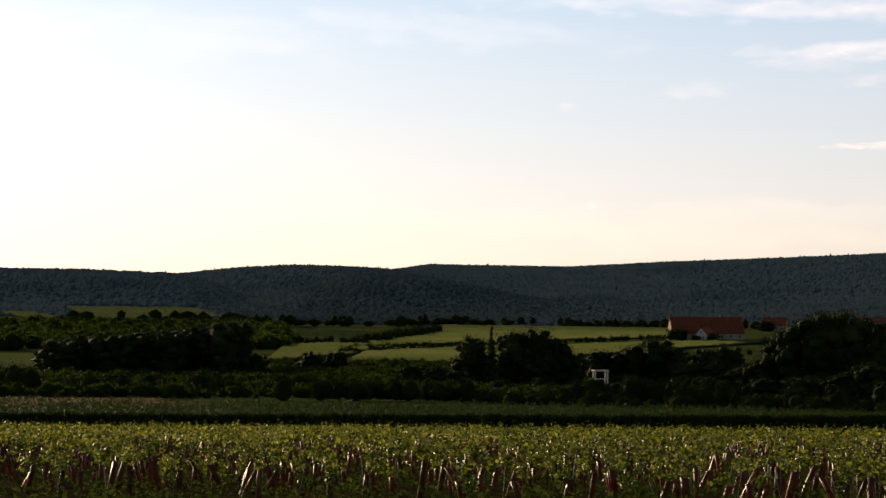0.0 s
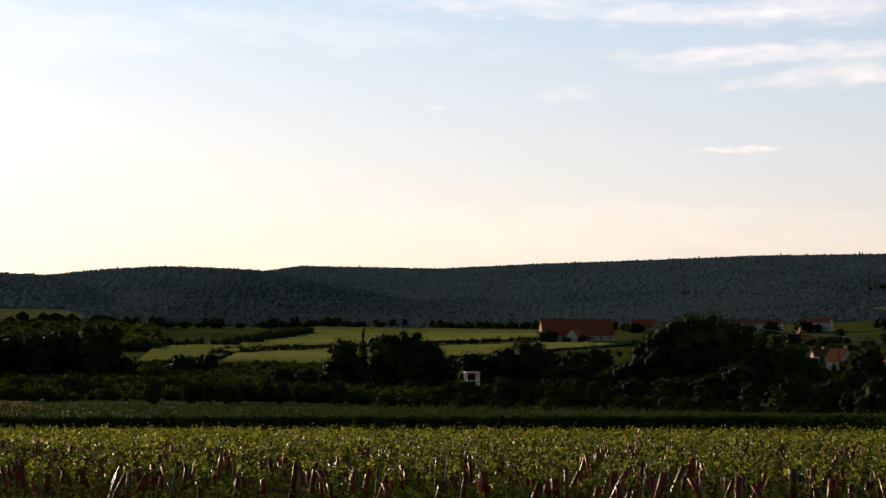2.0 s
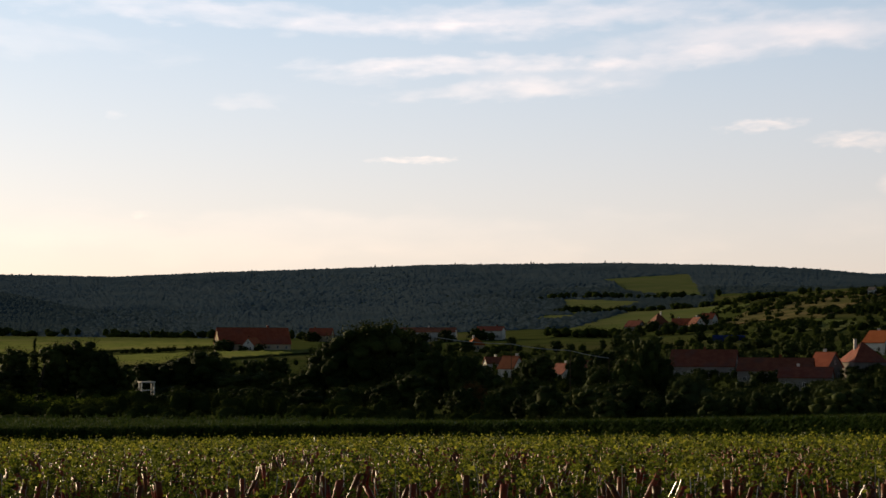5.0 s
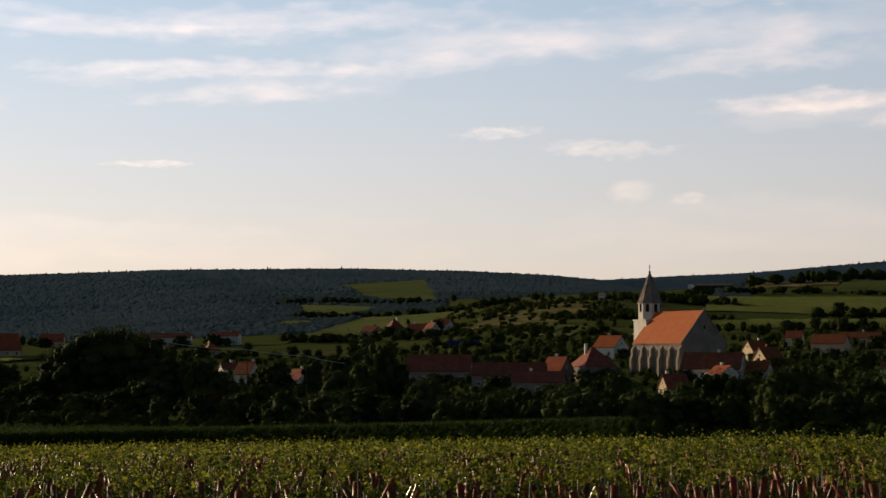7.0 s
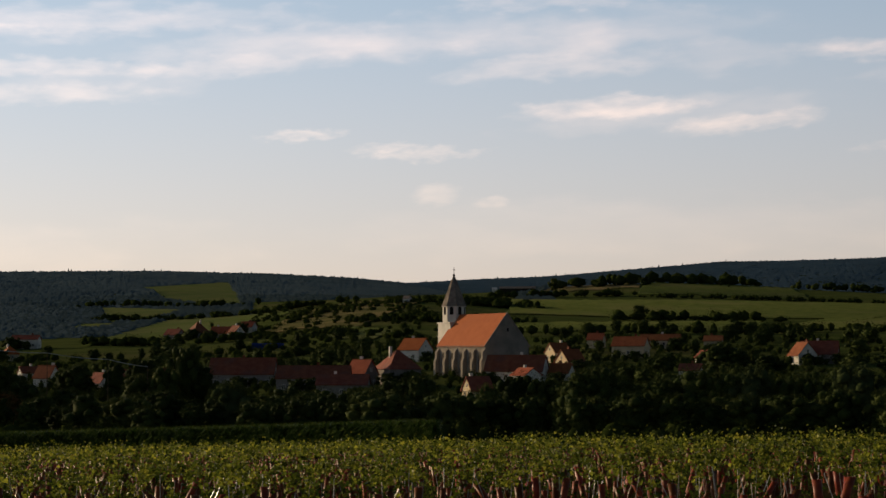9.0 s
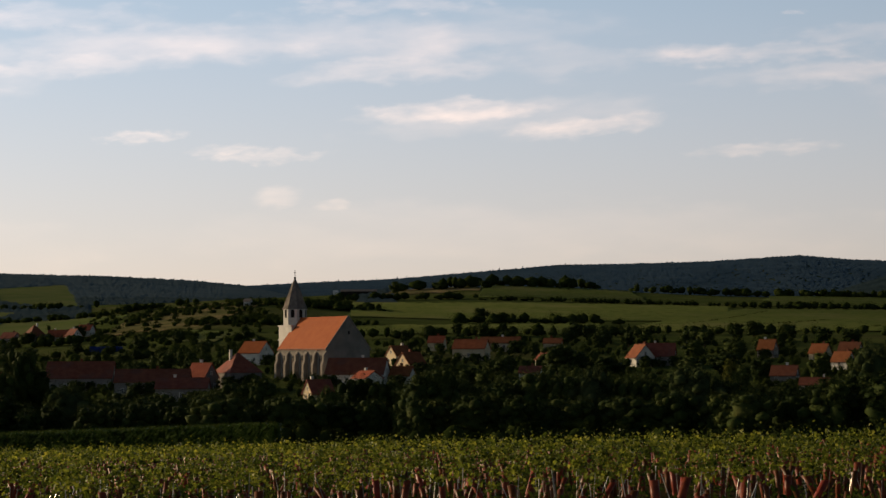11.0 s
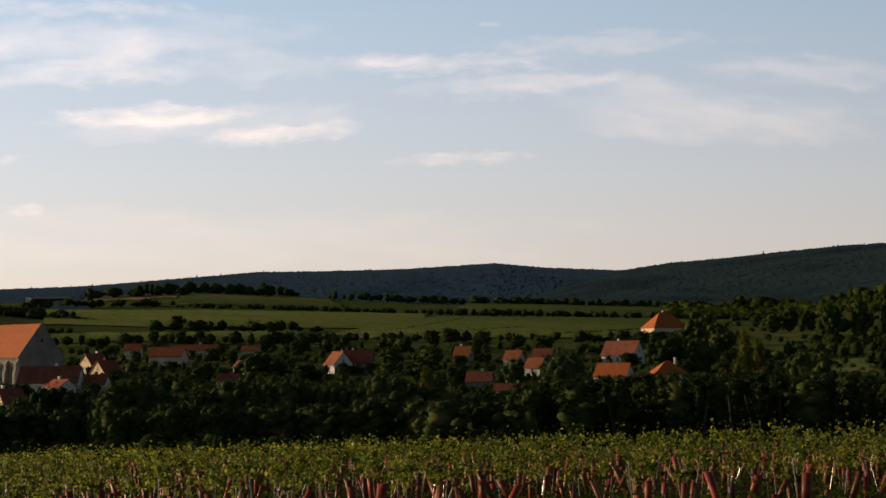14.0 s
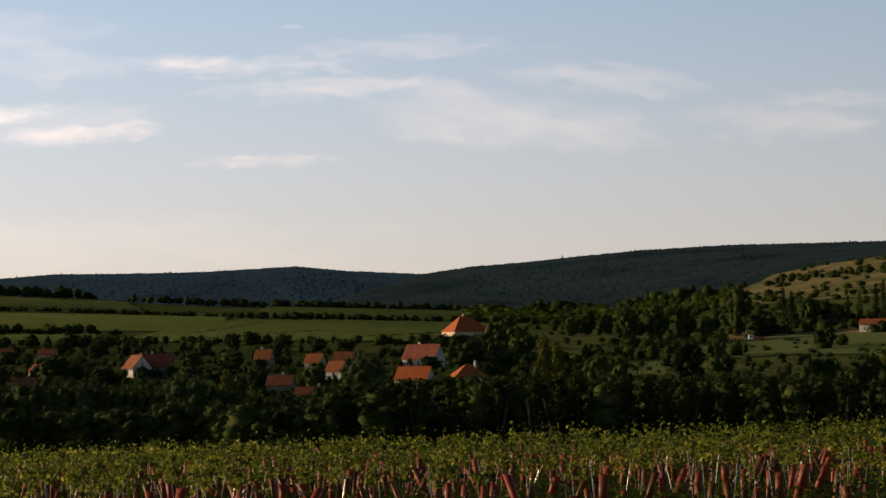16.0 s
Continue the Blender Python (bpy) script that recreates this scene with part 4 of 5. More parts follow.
    build, h0, w0 = PROTO[kind]
    p = spot(az, d, -0.2)
    if height is None:
        height = EYE + d * math.tan(radians(top)) - p.z
    s = max(1.0, height) / h0
    sw = s * wide * rng.uniform(0.92, 1.08)
    m = Matrix.Translation(p) @ Matrix.Rotation(rng.uniform(0, 6.28), 4, "Z")
    if kind in made:
        t = copy_thing(made[kind], m)
    else:
        t = made[kind] = build()
        t.matrix_basis = m
    t.scale = (sw, sw, s)
    tagged(t, label or LOOKS.get(kind, "dark green broadleaf tree in full summer leaf"), "bush" if kind[:4] == "bush" else category, group)
    return t


LOOKS = {"poplar": "slender upright poplar in dark summer leaf", "conifer": "dark green pyramid-shaped conifer", "willow": "grey-green rounded willow catching low sun",
         "yellow": "broadleaf tree with yellowing leaves", "rust": "small tree with rust-brown leaves", "bush1": "dark green rounded leafy bush", "bush2": "low dark green spreading bush"}
# trees with a place of their own, heading and distance, and the angle up to the tip
plant("round3", -34.56, 396, -0.25, wide=1.42)
plant("round1", -33.91, 403, -0.12, wide=1.53)
plant("round3", -33.10, 395, -0.08, wide=1.34)
plant("round2", -32.20, 399, 0.04, wide=1.64)
plant("round2", -31.46, 395, 0.10, wide=1.40)
plant("round2", -30.72, 402, 0.19, wide=1.34)
plant("round1", -29.89, 398, 0.31, wide=1.10)
plant("round1", -29.39, 400, 0.33, wide=0.85)
plant("bush1", -28.88, 401, -0.64, wide=0.97)
plant("round2", -34.88, 417, -0.50, wide=2.20)
plant("round3", -33.42, 412, -0.25, wide=1.47)
plant("round3", -32.61, 416, -0.11, wide=1.30)
plant("round2", -31.87, 412, 0.01, wide=1.56)
plant("round3", -31.13, 408, 0.10, wide=1.08)
plant("round1", -30.30, 412, 0.19, wide=1.23)
plant("bush1", -31.85, 328, -1.23, wide=1.21)
plant("bush1", -30.45, 330, -1.15, wide=1.54)
plant("bush1", -34.22, 329, -1.24, wide=1.91)
plant("bush1", -33.08, 325, -1.27, wide=1.92)
plant("bush1", -36.00, 332, -1.16, wide=2.20)
plant("bush1", -26.44, 325, -1.38, wide=1.23)
plant("bush1", -35.35, 331, -1.38, wide=2.20)
plant("bush1", -27.29, 436, -0.58, wide=1.04)
plant("bush1", -26.45, 441, -0.54, wide=0.90)
plant("bush1", -26.95, 443, -0.79, wide=2.20)
plant("bush1", -27.62, 442, -0.88, wide=2.08)
plant("round2", -22.50, 348, -0.04, wide=1.13)
plant("round1", -21.33, 346, 0.08, wide=0.81)
plant("round1", -20.57, 348, 0.17, wide=0.98)
plant("round3", -19.98, 344, -0.16, wide=0.76)
plant("round3", -19.56, 348, -0.49, wide=0.97)
plant("poplar", -21.91, 340, -0.17, wide=2.20)
plant("round2", -22.58, 343, -0.60, wide=1.92)
plant("round3", -20.40, 344, -0.50, wide=1.26)
plant("poplar", -21.92, 350, 0.30, wide=0.68)
plant("bush1", -24.35, 332, -0.94, wide=0.92)
plant("bush1", -23.59, 332, -0.94, wide=1.26)
plant("bush1", -23.09, 335, -1.10, wide=1.63)
plant("bush1", -18.05, 331, -1.15, wide=1.22)
plant("round3", -18.56, 357, -0.48, wide=1.26)
plant("round1", -17.72, 357, -0.31, wide=1.30)
plant("round1", -16.97, 359, -0.14, wide=1.28)
plant("round2", -16.14, 351, -0.80, wide=2.09)
plant("round1", -15.40, 351, -0.79, wide=1.64)
plant("bush1", -14.58, 359, -0.95, wide=1.16)
plant("round3", -14.08, 356, -0.78, wide=1.33)
plant("bush1", -18.22, 360, -0.98, wide=1.72)
plant("bush1", -16.72, 358, -0.97, wide=1.60)
plant("round3", -13.10, 357, 0.22, wide=0.90)
plant("round2", -12.29, 357, 0.76, wide=1.10)
plant("round2", -11.64, 358, 0.81, wide=0.99)
plant("round3", -11.00, 365, 0.40, wide=0.79)
plant("round1", -13.59, 357, -0.28, wide=1.19)
plant("round1", -12.78, 361, -0.44, wide=1.59)
plant("round1", -11.32, 365, -0.42, wide=1.49)
plant("round2", -17.14, 422, -0.05, wide=0.96)
plant("round3", -15.56, 416, -0.38, wide=0.88)
plant("round3", -14.91, 422, -0.29, wide=0.83)
plant("round2", -16.39, 414, -0.33, wide=0.95)
plant("bush1", -17.39, 323, -1.28, wide=1.38)
plant("bush1", -15.73, 325, -1.21, wide=1.21)
plant("bush1", -14.90, 326, -1.32, wide=1.42)
plant("bush1", -13.92, 325, -1.24, wide=1.36)
plant("bush1", -12.78, 322, -1.18, wide=1.29)
plant("round2", -11.65, 324, -1.08, wide=1.80)
plant("bush1", -10.68, 324, -1.20, wide=0.99)
plant("round1", -10.35, 350, -0.12, wide=1.04)
plant("round3", -9.34, 348, -0.20, wide=0.78)
plant("round3", -8.51, 344, -0.78, wide=0.93)
plant("round2", -7.35, 346, -0.93, wide=1.16)
plant("round2", -11.18, 352, -0.37, wide=1.25)
plant("round3", -10.85, 323, -0.79, wide=1.11)
plant("bush1", -9.51, 328, -1.32, wide=0.89)
plant("round1", -5.71, 323, -1.25, wide=1.44)
plant("round2", -4.56, 323, -1.00, wide=1.16)
plant("round2", -8.01, 321, -1.11, wide=1.22)
plant("round2", -3.91, 325, -1.24, wide=1.21)
plant("conifer", -6.61, 328, -1.06, wide=1.31)
plant("round3", -5.21, 330, -1.42, wide=0.94)
plant("rust", -9.01, 338, -1.08, wide=1.18)
plant("round3", -3.92, 423, 0.32, wide=0.45)
plant("round1", -3.50, 424, -0.30, wide=0.99)
plant("round3", -4.51, 416, -0.30, wide=0.60)
plant("round2", -5.35, 418, -0.55, wide=0.94)
plant("willow", -2.58, 322, -0.77, wide=1.12)
plant("round2", -1.49, 323, -1.14, wide=1.24)
plant("round2", -0.48, 326, -1.14, wide=1.25)
plant("round1", 0.53, 321, -1.11, wide=1.06)
plant("round2", 1.54, 324, -0.97, wide=1.09)
plant("round3", 3.71, 327, -1.13, wide=0.68)
plant("round2", 5.04, 320, -0.83, wide=0.74)
plant("round1", 9.29, 325, -1.12, wide=1.07)
plant("round1", 10.42, 324, -0.79, wide=0.87)
plant("round3", 2.37, 343, -0.72, wide=0.76)
plant("round2", 3.04, 341, -0.55, wide=0.92)
plant("round3", 5.86, 342, -0.55, wide=0.78)
plant("round3", 6.69, 341, -0.63, wide=0.72)
plant("round1", -0.98, 343, -0.97, wide=1.09)
plant("round1", 0.03, 342, -1.01, wide=1.10)
plant("round2", 1.03, 349, -1.04, wide=1.29)
plant("round2", 1.54, 341, -0.90, wide=0.99)
plant("conifer", 2.29, 333, -1.14, wide=0.83)
plant("conifer", 9.77, 335, -1.36, wide=1.66)
plant("round3", -5.18, 328, -1.14, wide=0.86)
plant("round3", -5.85, 332, -1.22, wide=0.82)
plant("round1", 7.83, 330, -0.46, wide=0.86)
plant("round3", 8.32, 335, -0.30, wide=0.67)
plant("round1", 7.34, 337, -0.76, wide=0.91)
plant("round1", 8.81, 339, -0.66, wide=0.87)
plant("round1", 8.35, 320, -0.32, wide=0.60)
plant("round2", 7.85, 320, -0.48, wide=0.93)
plant("round1", 9.19, 328, -0.77, wide=0.88)
plant("round2", 10.18, 322, -0.61, wide=0.88)
plant("round1", 11.18, 324, -0.44, wide=0.92)
plant("round3", 12.17, 322, -0.49, wide=0.77)
plant("round3", 13.97, 323, -0.61, wide=0.65)
plant("round3", 14.78, 323, -0.61, wide=0.72)
plant("round2", 13.15, 324, -0.61, wide=0.87)
plant("willow", 12.83, 320, -0.33, wide=0.85)
plant("willow", 15.92, 314, -0.25, wide=1.06)
plant("round2", 9.52, 317, -1.11, wide=0.85)
plant("round1", 11.50, 318, -1.07, wide=1.00)
plant("round3", 13.96, 322, -1.10, wide=0.84)
plant("round2", 15.26, 316, -1.04, wide=1.04)
plant("round1", 16.55, 320, -0.58, wide=0.84)
plant("round3", 8.69, 345, -0.57, wide=0.71)
plant("round3", 10.68, 346, -0.49, wide=0.76)
plant("round3", 11.68, 346, -0.32, wide=0.62)
plant("round3", 14.30, 345, -0.44, wide=0.65)
plant("round1", 15.43, 346, -0.41, wide=0.76)
plant("round2", 17.76, 318, -0.84, wide=1.04)
plant("round2", 18.59, 321, -0.73, wide=0.89)
plant("round3", 19.09, 322, -0.98, wide=0.58)
plant("round2", 17.09, 315, -0.67, wide=0.84)
plant("round2", 18.25, 320, -0.98, wide=1.00)
plant("round2", 19.58, 321, -1.02, wide=0.91)
plant("willow", 21.09, 381, 0.34, wide=0.78)
plant("yellow", 16.93, 378, -0.05, wide=0.75)
plant("round2", 20.58, 382, -0.32, wide=0.69)
plant("round3", 25.14, 768, 1.45, wide=0.88)
plant("round1", 24.55, 768, 0.90, wide=1.30)
plant("round1", 25.64, 751, 1.11, wide=1.12)
plant("round3", 24.04, 632, 0.74, wide=1.19)
plant("round1", 25.05, 638, 0.66, wide=1.03)
plant("yellow", 26.35, 446, 0.93, wide=0.62)
plant("yellow", 26.73, 452, 0.67, wide=0.57)
plant("round2", 27.98, 494, 0.29, wide=0.84)
plant("round2", 28.56, 502, 0.23, wide=0.75)
plant("round2", 27.16, 1040, 1.31, wide=1.65)
plant("round2", 27.66, 1040, 1.53, wide=1.03)
plant("round1", 28.25, 1040, 1.33, wide=1.09)
plant("round2", 28.84, 865, 1.62, wide=0.87)
plant("round2", 29.67, 865, 1.74, wide=0.76)
plant("round1", 30.50, 865, 1.63, wide=0.74)
plant("round3", 31.16, 865, 1.25, wide=0.61)
plant("round1", 32.09, 903, 2.27, wide=0.69)
plant("round1", 31.99, 910, 1.61, wide=1.30)
plant("round3", 32.72, 890, 1.35, wide=1.92)
plant("round3", 30.40, 562, 0.60, wide=0.93)
plant("round1", 31.48, 554, 0.58, wide=0.76)
plant("poplar", 33.40, 947, 2.17, wide=1.02)
plant("poplar", 33.64, 956, 2.05, wide=1.17)
plant("round3", 34.16, 948, 1.82, wide=0.75)
plant("round1", 34.61, 954, 1.73, wide=1.06)
plant("poplar", 35.26, 945, 1.88, wide=1.18)
plant("poplar", 35.59, 952, 2.04, wide=1.04)
plant("poplar", 36.07, 955, 2.20, wide=1.04)
plant("poplar", 36.27, 945, 2.36, wide=0.98)
plant("round2", 34.93, 948, 1.64, wide=1.32)
plant("round1", 34.43, 772, 0.87, wide=1.07)
plant("round3", 34.69, 771, 0.94, wide=0.66)
plant("bush1", 35.07, 788, 0.73, wide=1.05)
plant("round1", 36.27, 507, 0.39, wide=1.22)
plant("round3", 34.73, 496, 0.08, wide=0.66)
plant("round1", 34.25, 495, 0.05, wide=0.90)
plant("round2", 35.70, 499, 0.15, wide=1.18)
plant("round2", 32.28, 424, -0.22, wide=0.82)
plant("round2", 33.26, 424, -0.27, wide=0.88)
plant("round1", 34.00, 419, -0.16, wide=0.65)
plant("round2", 31.62, 423, -0.30, wide=0.84)
plant("round3", 35.21, 425, -0.32, wide=0.75)
plant("round1", 19.58, 601, 0.08, wide=1.32)
plant("round2", 16.83, 601, 0.11, wide=1.72)
plant("round1", 15.75, 600, -0.05, wide=1.97)
plant("round1", 12.31, 607, 0.07, wide=1.96)
plant("round1", 13.29, 591, -0.02, wide=1.87)
plant("round3", 21.26, 602, 0.14, wide=1.01)
plant("round1", 9.57, 1028, 1.44, wide=1.83)
plant("round1", 7.03, 1434, 2.25, wide=1.14)
plant("poplar", 11.95, 1469, 2.17, wide=2.20)
plant("poplar", 12.20, 1450, 2.09, wide=2.20)
plant("round3", 9.71, 1450, 2.27, wide=1.24)
plant("round2", 8.37, 1464, 2.15, wide=2.20)
plant("bush1", -1.71, 594, -0.63, wide=2.20)
plant("round2", -3.87, 599, -0.20, wide=1.69)
plant("round3", -5.19, 602, -0.12, wide=1.11)
plant("bush1", 10.02, 602, -0.24, wide=2.20)
plant("round3", 11.85, 604, 0.34, wide=1.31)
plant("bush1", 12.17, 595, -0.24, wide=1.77)
plant("bush1", 13.65, 594, -0.24, wide=1.31)
plant("bush1", 8.02, 591, -0.23, wide=1.79)
plant("round3", -7.31, 522, -0.36, wide=0.84)
plant("round1", -5.93, 515, -0.20, wide=0.98)
plant("round3", -3.87, 512, -0.37, wide=0.79)
plant("round3", -8.92, 517, -0.52, wide=1.24)
plant("round2", -6.99, 519, -0.20, wide=1.13)
plant("round2", -5.19, 526, -0.53, wide=1.04)


def belt(kinds, az0, az1, d0, d1, top0, top1, step, jitter=0.12, wide=(0.9, 1.25), **kw):
    """A run of trees between two headings, at a slanting distance, with tops at about the angles given."""
    n = max(1, int(abs(az1 - az0) * radians(1) * (d0 + d1) / 2 / step))
    for i in range(n):
        u = (i + rng.uniform(0.2, 0.8)) / n
        plant(kinds[int(rng.integers(len(kinds)))], az0 + (az1 - az0) * u, d0 + (d1 - d0) * u + rng.uniform(-8, 8),
              top=top0 + (top1 - top0) * u + rng.normal(0, jitter), wide=rng.uniform(*wide), **kw)


BROAD = ["round1", "round2", "round3"]
# undergrowth of the valley belt
belt(BROAD, -22, -10, 312, 318, -1.35, -1.3, 6, group="valley belt trees")
belt(BROAD, -10, 4, 312, 306, -1.3, -1.3, 5, group="valley belt trees")
belt(BROAD, 4, 21, 306, 296, -1.25, -0.95, 5, group="valley belt trees")
# a plantation of even young trees
YOUNG = ["young1", "young2"]
for az0, az1, top0, top1 in ((19.3, 21.2, -0.65, -0.42), (21.2, 24.5, -0.42, -0.28), (24.5, 29, -0.28, -0.32), (29, 39, -0.32, -0.55)):
    for row in range(2):
        belt(YOUNG, az0, az1, 292 + 7 * row, 290 + 7 * row, top0, top1, 3.0, 0.03, (1.1, 1.5), label="even dark green tree of a young plantation", group="plantation trees")

# garden trees among the houses
for k in range(300):
    az, d = rng.uniform(-13.5, 25.5), rng.uniform(410, 850)
    h = rng.uniform(4.5, 8.0)
    up = math.degrees(math.atan2(spot(az, d).z + h - EYE, d))
    hides = any(abs(az - a) < math.degrees((hw + h * 0.4) / dd) and d < dd + 6 and up > low for a, dd, hw, low in HOUSE_SPOTS)
    if not hides and abs(az - 5.0) > 1.9:
        plant(("garden1", "garden2")[k % 2], az, d, height=h, wide=rng.uniform(0.9, 1.5), label="green garden tree among village roofs", group="garden trees")

# shrubs along the house fronts
for a, dd, hw, low in HOUSE_SPOTS:
    for k in range(max(1, int(hw / 2.0))):
        plant(("bush1", "bush2")[k % 2], a + math.degrees(rng.uniform(-1, 1) * hw / dd), dd - hw * 0.5 - rng.uniform(4, 9), top=low + rng.uniform(0.02, 0.26), wide=rng.uniform(0.8, 1.4),
              label="green garden shrub before a house wall", group="garden shrubs")
for az, up in ((-19.0, -1.5), (-18.75, -1.42), (-18.45, -1.5), (-18.2, -1.4)):
    plant("bush1", az, 294, up, wide=1.1)

# ---- glowing shell added as thin high horizon haze, brighter towards the sun, and streaks of cloud ----
def haze_material():
    m = bpy.data.materials.new("evening_haze_glow")
    m.use_nodes = True
    n, link = m.node_tree.nodes, m.node_tree.links.new
    n.remove(n["Principled BSDF"])
    tc = n.new("ShaderNodeTexCoord")
    sep = n.new("ShaderNodeSeparateXYZ")
    link(tc.outputs["Object"], sep.inputs["Vector"])
    dot = n.new("ShaderNodeVectorMath")
    dot.operation = "DOT_PRODUCT"
    link(tc.outputs["Object"], dot.inputs[0])
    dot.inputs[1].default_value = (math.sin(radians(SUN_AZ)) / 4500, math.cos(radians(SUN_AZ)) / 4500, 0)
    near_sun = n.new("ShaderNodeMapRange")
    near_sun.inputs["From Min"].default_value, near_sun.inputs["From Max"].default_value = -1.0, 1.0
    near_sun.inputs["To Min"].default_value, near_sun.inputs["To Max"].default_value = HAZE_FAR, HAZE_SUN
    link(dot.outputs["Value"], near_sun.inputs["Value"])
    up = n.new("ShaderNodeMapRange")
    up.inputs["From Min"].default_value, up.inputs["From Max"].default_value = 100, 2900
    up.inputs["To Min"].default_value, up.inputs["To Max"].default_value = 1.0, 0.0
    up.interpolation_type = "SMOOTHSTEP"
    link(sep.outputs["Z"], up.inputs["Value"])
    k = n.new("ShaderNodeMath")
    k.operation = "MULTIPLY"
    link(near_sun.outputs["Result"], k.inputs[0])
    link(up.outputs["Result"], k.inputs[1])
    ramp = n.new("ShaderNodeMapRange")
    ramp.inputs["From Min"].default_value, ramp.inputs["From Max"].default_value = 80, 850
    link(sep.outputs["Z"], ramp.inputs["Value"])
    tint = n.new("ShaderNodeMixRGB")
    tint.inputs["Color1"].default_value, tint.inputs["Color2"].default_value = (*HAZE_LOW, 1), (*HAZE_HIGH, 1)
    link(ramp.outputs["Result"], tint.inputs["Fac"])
    # the shell gives off the haze's brightness itself, over a clear surface
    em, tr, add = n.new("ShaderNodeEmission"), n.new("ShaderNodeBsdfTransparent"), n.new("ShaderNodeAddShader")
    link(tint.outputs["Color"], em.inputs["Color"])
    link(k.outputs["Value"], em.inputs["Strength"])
    link(em.outputs["Emission"], add.inputs[0])
    link(tr.outputs["BSDF"], add.inputs[1])
    link(add.outputs["Shader"], n["Material Output"].inputs["Surface"])
    return m


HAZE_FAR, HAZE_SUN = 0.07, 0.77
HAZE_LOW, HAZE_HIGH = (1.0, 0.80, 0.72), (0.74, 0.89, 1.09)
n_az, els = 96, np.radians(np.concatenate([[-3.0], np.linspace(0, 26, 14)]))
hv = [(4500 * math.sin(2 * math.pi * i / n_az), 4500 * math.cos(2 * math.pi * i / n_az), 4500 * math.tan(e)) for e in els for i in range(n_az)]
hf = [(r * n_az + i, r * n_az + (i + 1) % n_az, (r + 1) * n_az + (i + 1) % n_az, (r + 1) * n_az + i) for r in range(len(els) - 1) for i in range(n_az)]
tagged(mesh_object("backdrop_haze_glow", hv, hf, haze_material(), smooth_shade=True), "added glowing shell for thin bright evening haze above the hills", "sky", kind="structure")


def cloud_material(k, seed, aspect):
    m = bpy.data.materials.new("cirrus")
    m.use_nodes = True
    n, link = m.node_tree.nodes, m.node_tree.links.new
    n.remove(n["Principled BSDF"])
    tc = n.new("ShaderNodeTexCoord")
    # uneven outline: the place is pushed about by noise before the soft oval is taken
    wn1 = n.new("ShaderNodeTexNoise")
    wn1.inputs["Scale"].default_value, wn1.inputs["Detail"].default_value = 1.6, 5
    mp = n.new("ShaderNodeMapping")
    mp.inputs["Location"].default_value = (seed * 3.1, 0, seed * 1.7)
    mp.inputs["Scale"].default_value = (0.28 * aspect, 1, 0.9)
    link(tc.outputs["Object"], mp.inputs["Vector"])
    link(mp.outputs["Vector"], wn1.inputs["Vector"])
    off = n.new("ShaderNodeVectorMath")
    off.operation = "MULTIPLY_ADD"
    link(wn1.outputs["Color"], off.inputs[0])
    off.inputs[1].default_value, off.inputs[2].default_value = (0.9, 0, 1.5), (-0.45, 0, -0.75)
    ad = n.new("ShaderNodeVectorMath")
    link(tc.outputs["Object"], ad.inputs[0])
    link(off.outputs["Vector"], ad.inputs[1])
    ln = n.new("ShaderNodeVectorMath")
    ln.operation = "LENGTH"
    link(ad.outputs["Vector"], ln.inputs[0])
    soft = n.new("ShaderNodeMapRange")
    soft.interpolation_type = "SMOOTHSTEP"
    soft.inputs["From Min"].default_value, soft.inputs["From Max"].default_value = 0.22, 0.70
    soft.inputs["To Min"].default_value, soft.inputs["To Max"].default_value = 1.0, 0.0
    link(ln.outputs["Value"], soft.inputs["Value"])
    ln2 = n.new("ShaderNodeVectorMath")
    ln2.operation = "LENGTH"
    link(tc.outputs["Object"], ln2.inputs[0])
    rim = n.new("ShaderNodeMapRange")
    rim.inputs["From Min"].default_value, rim.inputs["From Max"].default_value = 0.75, 1.0
    rim.inputs["To Min"].default_value, rim.inputs["To Max"].default_value = 1.0, 0.0
    link(ln2.outputs["Value"], rim.inputs["Value"])
    wisp = n.new("ShaderNodeTexNoise")
    wisp.inputs["Scale"].default_value, wisp.inputs["Detail"].default_value = 2.2, 4
    mp2 = n.new("ShaderNodeMapping")
    mp2.inputs["Location"].default_value = (seed, 0, seed * 2.3)
    mp2.inputs["Scale"].default_value = (0.17 * aspect, 1, 0.75)
    link(tc.outputs["Object"], mp2.inputs["Vector"])
    link(mp2.outputs["Vector"], wisp.inputs["Vector"])
    wr = n.new("ShaderNodeMapRange")
    wr.inputs["From Min"].default_value, wr.inputs["From Max"].default_value = 0.30, 0.66
    wr.inputs["To Min"].default_value, wr.inputs["To Max"].default_value = 0.25, 1.0
    link(wisp.outputs["Fac"], wr.inputs["Value"])
    cur = soft.outputs["Result"]
    for other in (rim.outputs["Result"], wr.outputs["Result"]):
        mu = n.new("ShaderNodeMath")
        mu.operation = "MULTIPLY"
        link(cur, mu.inputs[0])
        link(other, mu.inputs[1])
        cur = mu.outputs["Value"]
    kk = n.new("ShaderNodeMath")
    kk.operation = "MULTIPLY"
    kk.inputs[1].default_value = k * CLOUD_LIGHT
    link(cur, kk.inputs[0])
    em, tr, mx = n.new("ShaderNodeEmission"), n.new("ShaderNodeBsdfTransparent"), n.new("ShaderNodeAddShader")
    em.inputs["Color"].default_value = (1.0, 0.58, 0.33, 1)
    link(kk.outputs["Value"], em.inputs["Strength"])
    link(tr.outputs["BSDF"], mx.inputs[0])
    link(em.outputs["Emission"], mx.inputs[1])
    link(mx.outputs["Shader"], n["Material Output"].inputs["Surface"])
    return m


